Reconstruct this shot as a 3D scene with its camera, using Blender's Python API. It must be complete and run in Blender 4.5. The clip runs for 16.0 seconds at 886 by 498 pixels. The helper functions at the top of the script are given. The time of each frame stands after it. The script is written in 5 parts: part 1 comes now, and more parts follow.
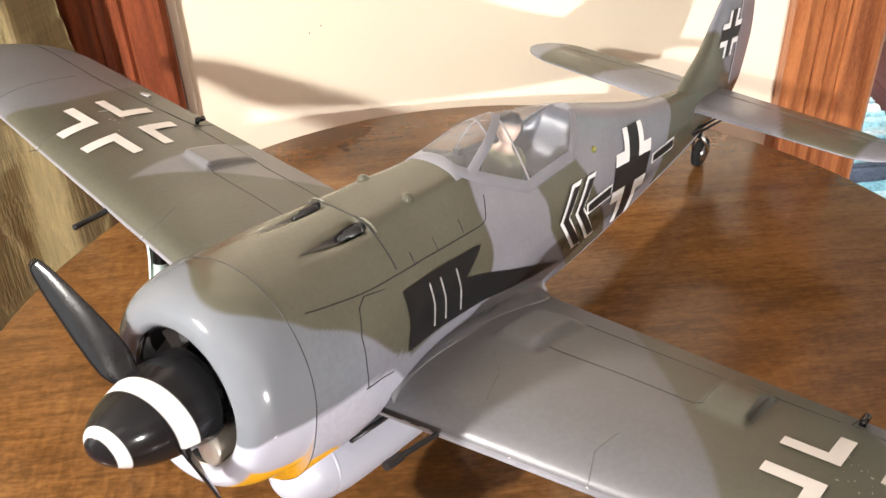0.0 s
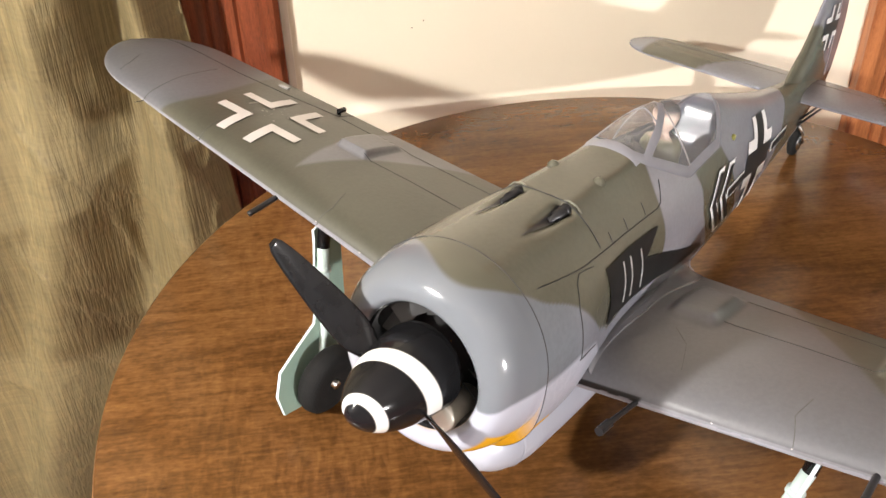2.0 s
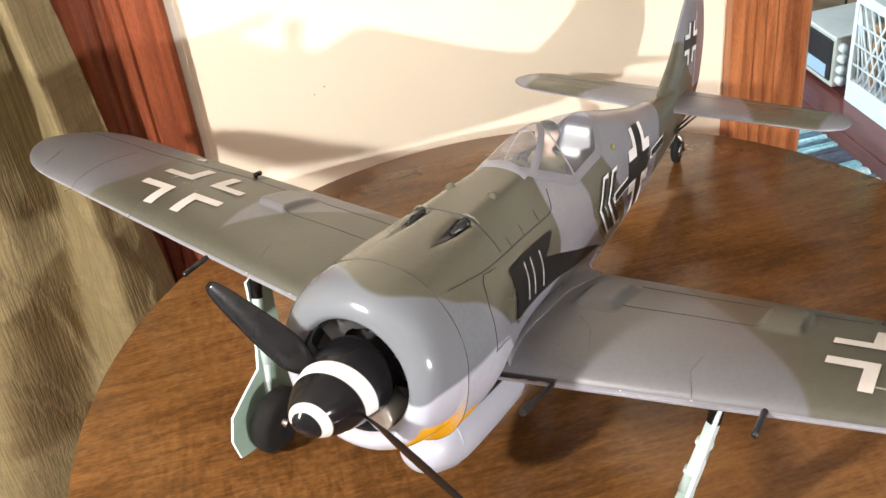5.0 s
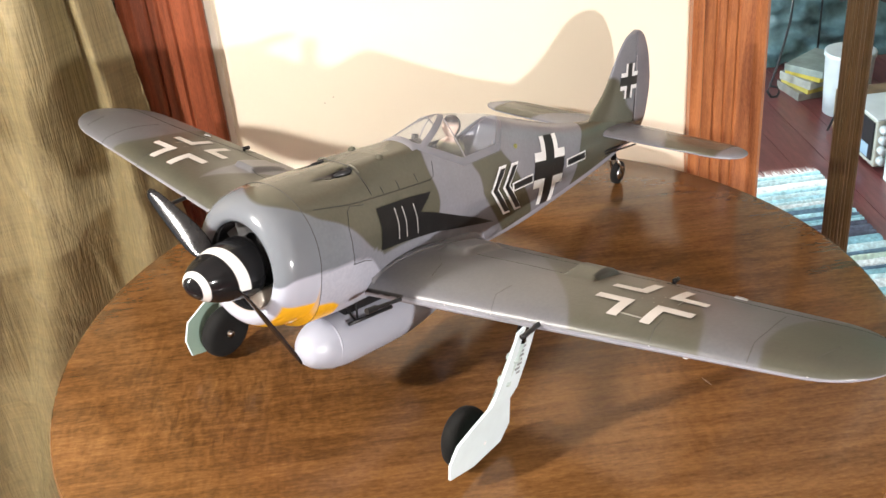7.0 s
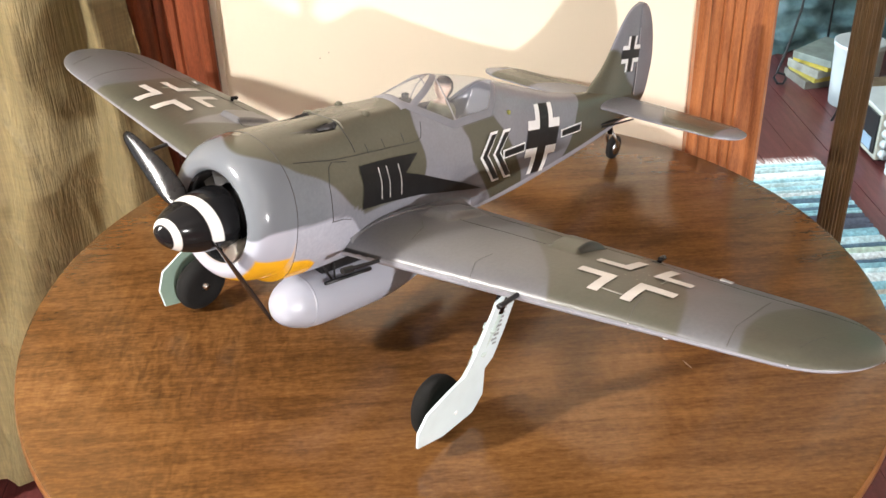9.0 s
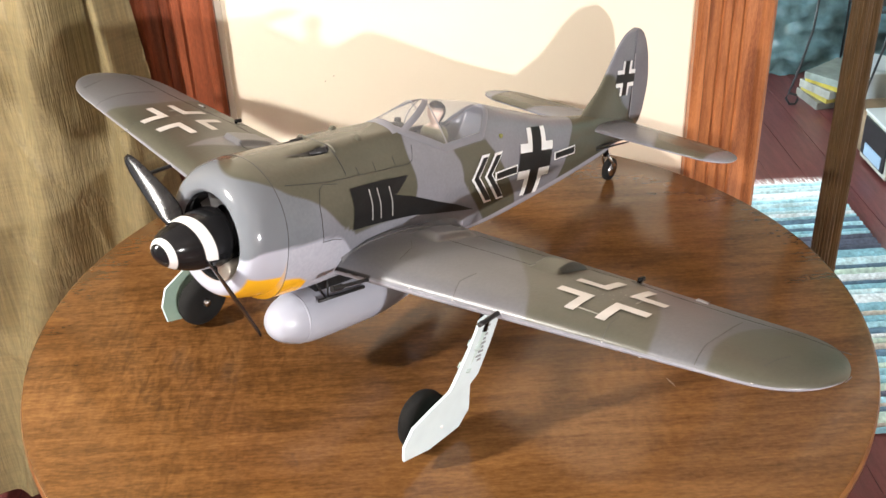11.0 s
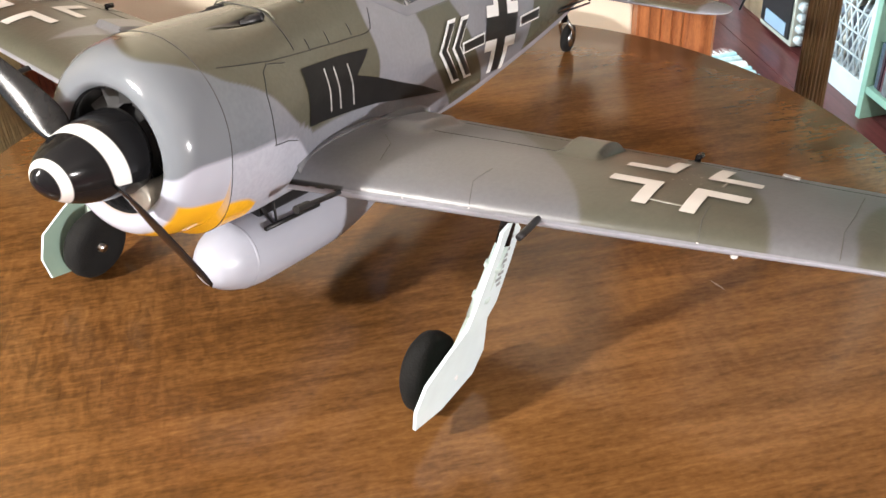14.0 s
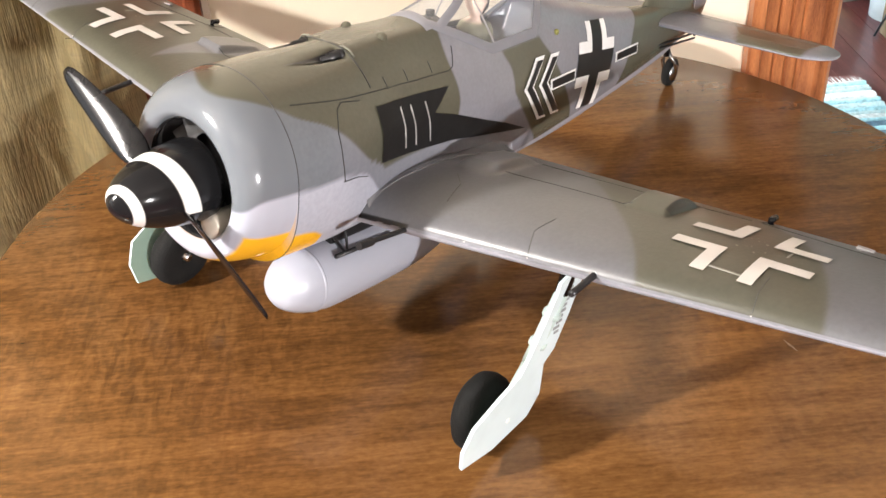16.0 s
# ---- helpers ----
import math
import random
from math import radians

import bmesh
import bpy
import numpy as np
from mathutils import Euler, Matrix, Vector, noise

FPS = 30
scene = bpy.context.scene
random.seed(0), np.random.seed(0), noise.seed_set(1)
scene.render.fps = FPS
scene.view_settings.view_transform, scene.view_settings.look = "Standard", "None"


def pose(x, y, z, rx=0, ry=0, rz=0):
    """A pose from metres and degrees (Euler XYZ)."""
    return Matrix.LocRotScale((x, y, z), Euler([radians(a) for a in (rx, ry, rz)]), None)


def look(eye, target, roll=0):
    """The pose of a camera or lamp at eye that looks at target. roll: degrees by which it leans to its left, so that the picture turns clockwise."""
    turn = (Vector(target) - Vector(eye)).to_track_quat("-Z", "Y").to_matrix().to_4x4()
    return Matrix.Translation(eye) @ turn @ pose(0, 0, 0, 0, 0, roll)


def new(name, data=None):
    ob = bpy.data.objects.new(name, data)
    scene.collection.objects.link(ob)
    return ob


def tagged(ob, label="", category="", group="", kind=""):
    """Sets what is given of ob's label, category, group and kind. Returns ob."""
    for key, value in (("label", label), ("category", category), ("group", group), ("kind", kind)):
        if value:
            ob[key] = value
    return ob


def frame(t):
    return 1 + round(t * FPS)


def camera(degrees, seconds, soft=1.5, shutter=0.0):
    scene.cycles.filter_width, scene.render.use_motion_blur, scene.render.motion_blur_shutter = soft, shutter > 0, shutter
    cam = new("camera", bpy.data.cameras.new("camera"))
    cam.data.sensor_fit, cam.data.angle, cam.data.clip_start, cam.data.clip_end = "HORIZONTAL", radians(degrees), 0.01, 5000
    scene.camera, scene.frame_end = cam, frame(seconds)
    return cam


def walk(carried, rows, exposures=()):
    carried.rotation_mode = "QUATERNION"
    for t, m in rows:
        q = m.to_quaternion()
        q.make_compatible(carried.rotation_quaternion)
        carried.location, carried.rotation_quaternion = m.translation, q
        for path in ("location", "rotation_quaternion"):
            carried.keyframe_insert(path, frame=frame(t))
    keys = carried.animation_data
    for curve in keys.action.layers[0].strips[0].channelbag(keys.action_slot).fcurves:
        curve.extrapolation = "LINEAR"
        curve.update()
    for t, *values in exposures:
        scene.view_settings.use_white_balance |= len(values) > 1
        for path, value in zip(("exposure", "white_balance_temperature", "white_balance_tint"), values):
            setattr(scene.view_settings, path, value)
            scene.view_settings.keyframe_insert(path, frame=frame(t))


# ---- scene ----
cam = camera(46.13, 16.0, 1.5)
# seconds, eye x y z, turn rx ry rz
ROWS = [
    (0, -0.1198, -0.6654, 1.4602, 51.686, 1.871, -6.377),
    (0.5, -0.1474, -0.7556, 1.5019, 53.431, 2.103, -6.445),
    (1, -0.1704, -0.7738, 1.5026, 53.493, 2.662, -5.644),
    (1.5, -0.1989, -0.7789, 1.4947, 53.382, 2.668, -5.201),
    (2, -0.2786, -0.6888, 1.4844, 51.415, 1.468, -7.398),
    (2.5, -0.4313, -0.5289, 1.5001, 48.286, 0.966, -16.822),
    (3, -0.4911, -0.4252, 1.4951, 48.279, 2.033, -19.56),
    (3.5, -0.4956, -0.4109, 1.4943, 48.297, 2.247, -20.818),
    (4, -0.4458, -0.4614, 1.4936, 48.362, 4.424, -23.791),
    (4.5, -0.4071, -0.5456, 1.4961, 49.095, 4.315, -23.098),
    (5, -0.2779, -0.7853, 1.5054, 54.808, 5.978, -15.103),
    (5.2, -0.2303, -0.8628, 1.5095, 54.565, 6.492, -13.118),
    (7.3, -0.0894, -1.1271, 1.5231, 60.138, 4.423, -5.208),
    (7.5, -0.0912, -1.1299, 1.5241, 60.178, 4.062, -4.987),
    (8, -0.0794, -1.1283, 1.506, 58.966, 5.104, -4.764),
    (8.5, -0.0643, -1.1108, 1.4959, 58.002, 4.289, -4.203),
    (9, -0.0723, -1.0995, 1.5003, 58.169, 1.731, -4.267),
    (9.2, -0.0693, -1.1032, 1.5022, 58.349, 1.658, -5.004),
    (11.3, -0.0335, -1.1352, 1.5257, 59.139, 2.616, -2.608),
    (11.5, -0.0338, -1.1314, 1.5269, 58.937, 3.115, -2.628),
    (12, -0.0449, -1.122, 1.5164, 58.037, 3.982, -3.304),
    (12.5, -0.054, -1.1174, 1.5135, 58.183, 3.436, -3.731),
    (13, -0.076, -1.0875, 1.4573, 58.627, 2.898, -6.158),
    (13.5, -0.1125, -0.9963, 1.3696, 56.875, 1.473, -7.728),
    (14, -0.1422, -0.879, 1.3638, 54.007, 2.492, -12.794),
    (14.5, -0.1965, -0.826, 1.3974, 53.585, 1.24, -17.22),
    (15, -0.1935, -0.795, 1.3797, 51.812, 1.91, -15.709),
    (15.5, -0.1316, -0.8063, 1.3689, 51.624, 2.611, -11.03),
    (16, -0.0945, -0.871, 1.3963, 54.105, 2.758, -4.97),
]
walk(cam, [(t, pose(*r)) for t, *r in ROWS], [(0, 0.20), (0.5, 0.10), (1.0, 0.0), (13.5, 0.0), (14.5, 0.12), (15.0, 0.18), (15.5, 0.25), (16.0, 0.15)])

# ---- light ----
world = bpy.data.worlds.new("daylight")
world.use_nodes = True
scene.world = world
sky = world.node_tree.nodes.new("ShaderNodeTexSky")
sky.sky_type, sky.sun_disc = "NISHITA", False
sky.sun_elevation, sky.sun_rotation = radians(40), radians(12)
world.node_tree.links.new(sky.outputs[0], world.node_tree.nodes["Background"].inputs[0])
world.node_tree.nodes["Background"].inputs[1].default_value = 0.12


def lamp(name, kind, energy, colour, m, size=0.1, size_y=0.0):
    data = bpy.data.lights.new(name, kind)
    data.energy, data.color = energy, colour
    if kind == "AREA":
        data.shape, data.size = ("RECTANGLE", size) if size_y else ("DISK", size)
        if size_y:
            data.size_y = size_y
    elif kind != "SUN":
        data.shadow_soft_size = size
    ob = new(name, data)
    ob.matrix_world = m
    return ob


WARM = (1.0, 0.945, 0.885)
# a low lamp to the right of the camera, a taller one on its left
lamp("room_lamp_right", "POINT", 225, (1.0, 0.965, 0.955), pose(0.86, -2.3, 1.24), 0.03)
lamp("room_lamp_left", "POINT", 205, WARM, pose(-1.407, -0.652, 1.694), 0.045)
# added fill from overhead; no ceiling lamp is known here
lamp("ceiling_fill", "AREA", 2, WARM, pose(-0.3, -1.5, 2.44), 0.6)
# added soft fill from the west; no window is seen there
lamp("west_fill", "AREA", 8, (1.0, 0.97, 0.93), look((-3.21, -0.9, 1.45), (0.0, 0.0, 0.9)), 1.3, 1.2)
# next-room daylight: an added area lamp at an unseen opening, then the sun
lamp("next_room_fill", "AREA", 300, (0.70, 0.88, 1.0), look((-3.21, 2.2, 1.5), (1.4, 1.7, 0.4)), 1.2, 1.2)
sun = lamp("sun", "SUN", 5.0, (1.0, 0.97, 0.92), look((1.45 + 0.36, 3.4 + 1.75, 3.0), (1.45, 3.4, 1.5)))
sun.data.angle = radians(0.5)

# ---- materials ----
def mat(name, base, rough=0.5, metal=0.0, grain=0.0, grain_scale=60.0, bump=0.0, bump_scale=200.0, coat=0.0, stain=0.0, stain_scale=6.0, attr=""):
    m = bpy.data.materials.new(name)
    m.use_nodes = True
    n, l = m.node_tree.nodes, m.node_tree.links
    b = n["Principled BSDF"]
    b.inputs["Base Color"].default_value = (*base, 1)
    b.inputs["Roughness"].default_value = rough
    b.inputs["Metallic"].default_value = metal
    b.inputs["Coat Weight"].default_value = coat
    tc = n.new("ShaderNodeTexCoord")
    src = None
    if attr:
        a = n.new("ShaderNodeVertexColor")
        a.layer_name = attr
        src = a.outputs["Color"]
    for amount, scale, detail in ((grain, grain_scale, 6), (stain, stain_scale, 4)):
        if not amount:
            continue
        no = n.new("ShaderNodeTexNoise")
        no.inputs["Scale"].default_value, no.inputs["Detail"].default_value = scale, detail
        l.new(tc.outputs["Object"], no.inputs["Vector"])
        mr = n.new("ShaderNodeMapRange")
        mr.inputs[1].default_value, mr.inputs[2].default_value = 0.3, 0.7
        mr.inputs[3].default_value, mr.inputs[4].default_value = 1 - amount, 1 + amount
        l.new(no.outputs["Fac"], mr.inputs[0])
        mx = n.new("ShaderNodeMix")
        mx.data_type, mx.blend_type = "RGBA", "MULTIPLY"
        mx.inputs[0].default_value = 1
        if src:
            l.new(src, mx.inputs[6])
        else:
            mx.inputs[6].default_value = (*base, 1)
        l.new(mr.outputs[0], mx.inputs[7])
        src = mx.outputs[2]
    if src:
        l.new(src, b.inputs["Base Color"])
    if bump:
        no = n.new("ShaderNodeTexNoise")
        no.inputs["Scale"].default_value, no.inputs["Detail"].default_value = bump_scale, 4
        l.new(tc.outputs["Object"], no.inputs["Vector"])
        bp = n.new("ShaderNodeBump")
        bp.inputs["Strength"].default_value, bp.inputs["Distance"].default_value = bump, 0.002
        l.new(no.outputs["Fac"], bp.inputs["Height"])
        l.new(bp.outputs[0], b.inputs["Normal"])
    return m


def glass(name, tint, gloss=0.06, haze=0.06):
    """Thin clear plastic: sees straight through, with a surface shine."""
    m = bpy.data.materials.new(name)
    m.use_nodes = True
    n, l = m.node_tree.nodes, m.node_tree.links
    n.remove(n["Principled BSDF"])
    clear, shine, lw, mx = n.new("ShaderNodeBsdfTransparent"), n.new("ShaderNodeBsdfGlossy"), n.new("ShaderNodeLayerWeight"), n.new("ShaderNodeMixShader")
    pw, fr = n.new("ShaderNodeMath"), n.new("ShaderNodeMath")
    pw.operation, fr.operation = "POWER", "MULTIPLY_ADD"
    pw.inputs[1].default_value, fr.inputs[1].default_value, fr.inputs[2].default_value = 4.0, 0.16, 0.025
    lw.inputs[0].default_value = 0.5
    l.new(lw.outputs["Facing"], pw.inputs[0])
    l.new(pw.outputs[0], fr.inputs[0])
    clear.inputs[0].default_value = (*tint, 1)
    shine.inputs["Roughness"].default_value = gloss
    l.new(fr.outputs[0], mx.inputs[0])
    l.new(clear.outputs[0], mx.inputs[1])
    l.new(shine.outputs[0], mx.inputs[2])
    milk, mx2 = n.new("ShaderNodeBsdfDiffuse"), n.new("ShaderNodeMixShader")
    milk.inputs[0].default_value = (0.8, 0.8, 0.8, 1)
    mx2.inputs[0].default_value = haze
    l.new(mx.outputs[0], mx2.inputs[1])
    l.new(milk.outputs[0], mx2.inputs[2])
    l.new(mx2.outputs[0], n["Material Output"].inputs[0])
    return m


GREEN = (0.088, 0.086, 0.063)
# wing tones repeat the body's green and grey, darkened against light on flat surfaces
WING_GREEN_DIM = (0.070, 0.069, 0.052)
GREY = (0.185, 0.191, 0.222)
WING_GREY_DIM = (0.112, 0.114, 0.124)
VIOLET = (0.208, 0.211, 0.242)
COWL = (0.143, 0.157, 0.177)
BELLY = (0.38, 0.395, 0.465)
# the belly blue again, darkened under the wings to offset strong lamp light
BELLY_DIM = (0.27, 0.275, 0.315)
YELLOW = (0.80, 0.42, 0.02)
paint = mat("camouflage_paint", GREY, 0.27, grain=0.05, grain_scale=260, stain=0.08, stain_scale=14, bump=0.07, bump_scale=300, attr="paint")
wing_satin = mat("satin_camouflage_paint", GREY, 0.36, grain=0.06, grain_scale=260, stain=0.10, stain_scale=12, bump=0.09, bump_scale=260, attr="paint")
m_belly = mat("pale_blue_paint", BELLY, 0.35, stain=0.05, bump=0.05, bump_scale=300)
m_black = mat("black_plastic", (0.006, 0.006, 0.007), 0.2, grain=0.2, grain_scale=90)
m_black.node_tree.nodes["Principled BSDF"].inputs["Specular IOR Level"].default_value = 0.3
m_prop = mat("gloss_black_propeller", (0.006, 0.006, 0.007), 0.15, grain=0.2, grain_scale=90)
m_prop.node_tree.nodes["Principled BSDF"].inputs["Specular IOR Level"].default_value = 0.22
m_fan = mat("matt_black_plastic", (0.010, 0.010, 0.011), 0.5, grain=0.2)
m_white = mat("white_marking", (0.84, 0.85, 0.86), 0.45, stain=0.04, stain_scale=40)
# the same white, darkened on the wings to balance the light there
m_wing_white = mat("dimmed_wing_white", (0.56, 0.54, 0.52), 0.45, stain=0.06, stain_scale=40)
m_dblack = mat("black_marking", (0.010, 0.010, 0.012), 0.45, grain=0.2)
m_line = mat("panel_line_ink", (0.018, 0.018, 0.018), 0.6, grain=0.2)
m_soot = mat("exhaust_panel_paint", (0.008, 0.008, 0.009), 0.5, grain=0.25, grain_scale=120)
m_soot.node_tree.nodes["Principled BSDF"].inputs["Specular IOR Level"].default_value = 0.3
m_strut = mat("pale_mint_plastic", (0.46, 0.56, 0.54), 0.35, stain=0.06, stain_scale=30)
m_mint = mat("mint_primer", (0.24, 0.34, 0.28), 0.4, stain=0.06, stain_scale=30)
m_door = mat("white_gear_door_paint", (0.60, 0.70, 0.73), 0.4, stain=0.05, stain_scale=30)
m_tyre = mat("black_rubber_foam", (0.008, 0.008, 0.008), 0.85, grain=0.2, bump=0.3, bump_scale=500)
m_tyre.node_tree.nodes["Principled BSDF"].inputs["Specular IOR Level"].default_value = 0.25
m_steel = mat("bright_steel", (0.62, 0.62, 0.62), 0.25, 1.0, stain=0.1, stain_scale=80)
m_gun = mat("gunmetal", (0.022, 0.022, 0.024), 0.35, 0.4, grain=0.2)
m_glass = glass("clear_canopy", (0.95, 0.97, 1.0), 0.04, 0.13)


def wood(name, dark, light, rough, scale=(1.2, 14, 14), coat=0.0, flame=6.0):
    m = bpy.data.materials.new(name)
    m.use_nodes = True
    n, l = m.node_tree.nodes, m.node_tree.links
    b = n["Principled BSDF"]
    b.inputs["Coat Weight"].default_value, b.inputs["Coat Roughness"].default_value = coat, 0.12
    tc = n.new("ShaderNodeTexCoord")
    mp = n.new("ShaderNodeMapping")
    mp.inputs["Scale"].default_value = scale
    l.new(tc.outputs["Object"], mp.inputs["Vector"])
    big = n.new("ShaderNodeTexNoise")
    big.inputs["Scale"].default_value, big.inputs["Detail"].default_value = flame, 8
    big.inputs["Distortion"].default_value = 0.7
    l.new(mp.outputs[0], big.inputs["Vector"])
    mp2 = n.new("ShaderNodeMapping")
    mp2.inputs["Scale"].default_value = [c * q for c, q in zip(scale, (9, 16, 16))]
    l.new(tc.outputs["Object"], mp2.inputs["Vector"])
    fine = n.new("ShaderNodeTexNoise")
    fine.inputs["Scale"].default_value, fine.inputs["Detail"].default_value = 5, 5
    l.new(mp2.outputs[0], fine.inputs["Vector"])
    mx = n.new("ShaderNodeMath")
    mx.operation = "MULTIPLY_ADD"
    mx.inputs[1].default_value = 0.45
    l.new(fine.outputs["Fac"], mx.inputs[0])
    hf = n.new("ShaderNodeMath")
    hf.operation = "MULTIPLY"
    hf.inputs[1].default_value = 0.62
    l.new(big.outputs["Fac"], hf.inputs[0])
    l.new(hf.outputs[0], mx.inputs[2])
    rp = n.new("ShaderNodeValToRGB")
    rp.color_ramp.elements[0].position, rp.color_ramp.elements[0].color = 0.36, (*dark, 1)
    rp.color_ramp.elements[1].position, rp.color_ramp.elements[1].color = 0.66, (*light, 1)
    l.new(mx.outputs[0], rp.inputs[0])
    l.new(rp.outputs[0], b.inputs["Base Color"])
    mr = n.new("ShaderNodeMapRange")
    mr.inputs[3].default_value, mr.inputs[4].default_value = rough * 1.2, rough * 0.8
    l.new(fine.outputs["Fac"], mr.inputs[0])
    l.new(mr.outputs[0], b.inputs["Roughness"])
    bp = n.new("ShaderNodeBump")
    bp.inputs["Strength"].default_value, bp.inputs["Distance"].default_value = 0.08, 0.001
    l.new(fine.outputs["Fac"], bp.inputs["Height"])
    l.new(bp.outputs[0], b.inputs["Normal"])
    return m




def layered(name, layers, stops, rough, bump, bump_layer, turn=0.0, rough_swing=0.2):
    """Sum of stretched noises through a colour ramp; a layer is (weight, stretch, detail, distortion, mask scale)."""
    m = bpy.data.materials.new(name)
    m.use_nodes = True
    n, l = m.node_tree.nodes, m.node_tree.links
    b = n["Principled BSDF"]
    tc = n.new("ShaderNodeTexCoord")
    total, outs = None, []
    for weight, stretch, detail, distortion, mask in layers:
        mp = n.new("ShaderNodeMapping")
        mp.inputs["Scale"].default_value = stretch
        mp.inputs["Rotation"].default_value = (0, 0, turn)
        l.new(tc.outputs["Object"], mp.inputs["Vector"])
        no = n.new("ShaderNodeTexNoise")
        no.inputs["Scale"].default_value, no.inputs["Detail"].default_value, no.inputs["Distortion"].default_value = 1.0, detail, distortion
        l.new(mp.outputs[0], no.inputs["Vector"])
        centred = n.new("ShaderNodeMath")
        centred.operation = "SUBTRACT"
        centred.inputs[1].default_value = 0.5
        l.new(no.outputs["Fac"], centred.inputs[0])
        out = centred.outputs[0]
        outs.append(no.outputs["Fac"])
        if mask:
            mk = n.new("ShaderNodeTexNoise")
            mk.inputs["Scale"].default_value, mk.inputs["Detail"].default_value = mask, 3
            l.new(tc.outputs["Object"], mk.inputs["Vector"])
            mr = n.new("ShaderNodeMapRange")
            mr.inputs[1].default_value, mr.inputs[2].default_value = 0.45, 0.62
            l.new(mk.outputs["Fac"], mr.inputs[0])
            mu = n.new("ShaderNodeMath")
            mu.operation = "MULTIPLY"
            l.new(out, mu.inputs[0])
            l.new(mr.outputs[0], mu.inputs[1])
            out = mu.outputs[0]
        ad = n.new("ShaderNodeMath")
        ad.operation = "MULTIPLY_ADD"
        ad.inputs[1].default_value = weight
        l.new(out, ad.inputs[0])
        if total:
            l.new(total, ad.inputs[2])
        else:
            ad.inputs[2].default_value = 0.5
        total = ad.outputs[0]
    rp = n.new("ShaderNodeValToRGB")
    e = rp.color_ramp.elements
    while len(e) < len(stops):
        e.new(0.5)
    for k, (at_, col) in enumerate(stops):
        e[k].position, e[k].color = at_, (*col, 1)
    l.new(total, rp.inputs[0])
    l.new(rp.outputs[0], b.inputs["Base Color"])
    mr = n.new("ShaderNodeMapRange")
    mr.inputs[3].default_value, mr.inputs[4].default_value = rough * (1 + rough_swing), rough * (1 - rough_swing)
    l.new(outs[1], mr.inputs[0])
    l.new(mr.outputs[0], b.inputs["Roughness"])
    bp = n.new("ShaderNodeBump")
    bp.inputs["Strength"].default_value, bp.inputs["Distance"].default_value = bump
    l.new(outs[bump_layer], bp.inputs["Height"])
    l.new(bp.outputs[0], b.inputs["Normal"])
    return m


m_table = layered("walnut_veneer", [
    (0.44, (1.0, 5.0, 1.0), 3, 0.9, 0), (0.33, (6.0, 60.0, 1.0), 6, 0.8, 0), (0.26, (60.0, 300.0, 1.0), 4, 0.3, 0),
    (0.40, (105.0, 30.0, 1.0), 3, 0.7, 2.2), (0.20, (6.0, 22.0, 1.0), 5, 1.2, 0), (0.20, (150.0, 230.0, 1.0), 4, 0.4, 0)],
    [(0.28, (0.043, 0.0180, 0.0055)), (0.45, (0.098, 0.0425, 0.0130)), (0.56, (0.150, 0.0680, 0.0210)), (0.72, (0.228, 0.1080, 0.0355))], 0.19, (0.04, 0.001), 1, 0.05)
m_table.node_tree.nodes["Principled BSDF"].inputs["IOR"].default_value = 1.42
m_edge = wood("table_edge_wood", (0.12, 0.05, 0.015), (0.26, 0.12, 0.04), 0.3)
m_trim = wood("red_varnished_pine", (0.15, 0.040, 0.013), (0.44, 0.170, 0.062), 0.3, (30, 30, 1.5), 0.2, 3.0)
m_trim_dark = wood("dark_varnished_trim", (0.085, 0.020, 0.009), (0.27, 0.075, 0.033), 0.3, (30, 30, 1.5), 0.2, 3.0)
m_wall = mat("cream_wall_paint", (0.78, 0.705, 0.57), 0.7, stain=0.025, stain_scale=3, bump=0.06, bump_scale=90)
# unseen ceiling, darkened so that it bounces less light down
m_ceil = mat("ceiling_paint", (0.36, 0.33, 0.30), 0.8, stain=0.03)
# for the walls out of view: dark tone chosen to cut bounce light
m_tan = mat("low_bounce_tan", (0.27, 0.23, 0.185), 0.7, stain=0.08, stain_scale=3)
m_strip = mat("pale_strip_paint", (0.72, 0.66, 0.56), 0.6, stain=0.04)
m_floor = wood("red_brown_floorboards", (0.085, 0.020, 0.020), (0.165, 0.048, 0.046), 0.3, (12, 1.2, 12), 0.1)
m_curtain = layered("gold_silk_curtain", [
    (0.45, (3.0, 3.0, 2.0), 4, 0.6, 0), (0.55, (260.0, 260.0, 7.0), 4, 0.0, 0), (0.22, (8.0, 8.0, 240.0), 3, 0.0, 0), (0.22, (16.0, 16.0, 11.0), 5, 1.0, 3.0)],
    [(0.25, (0.112, 0.090, 0.045)), (0.45, (0.184, 0.146, 0.070)), (0.60, (0.244, 0.190, 0.088)), (0.78, (0.330, 0.258, 0.128))], 0.60, (0.6, 0.004), 1)


# ---- mesh helpers ----
def mesh_object(name, bm, material, smooth=True):
    me = bpy.data.meshes.new(name)
    bm.normal_update()
    bm.to_mesh(me)
    bm.free()
    for m in material if isinstance(material, (list, tuple)) else [material]:
        me.materials.append(m)
    if smooth:
        for p in me.polygons:
            p.use_smooth = True
    return new(name, me)


def part(name, bm, material, parent, label="", smooth=True):
    ob = mesh_object(name, bm, material, smooth)
    ob.parent = parent
    if label:
        tagged(ob, label)
    return ob


def thing(name, bm, material, label, category, m=None, group="", kind="", smooth=False):
    ob = mesh_object(name, bm, material, smooth)
    if m:
        ob.matrix_world = m
    return tagged(ob, label, category, group, kind)


def empty(name, label, category, m=None, group=""):
    ob = new(name)
    if m:
        ob.matrix_world = m
    return tagged(ob, label, category, group)


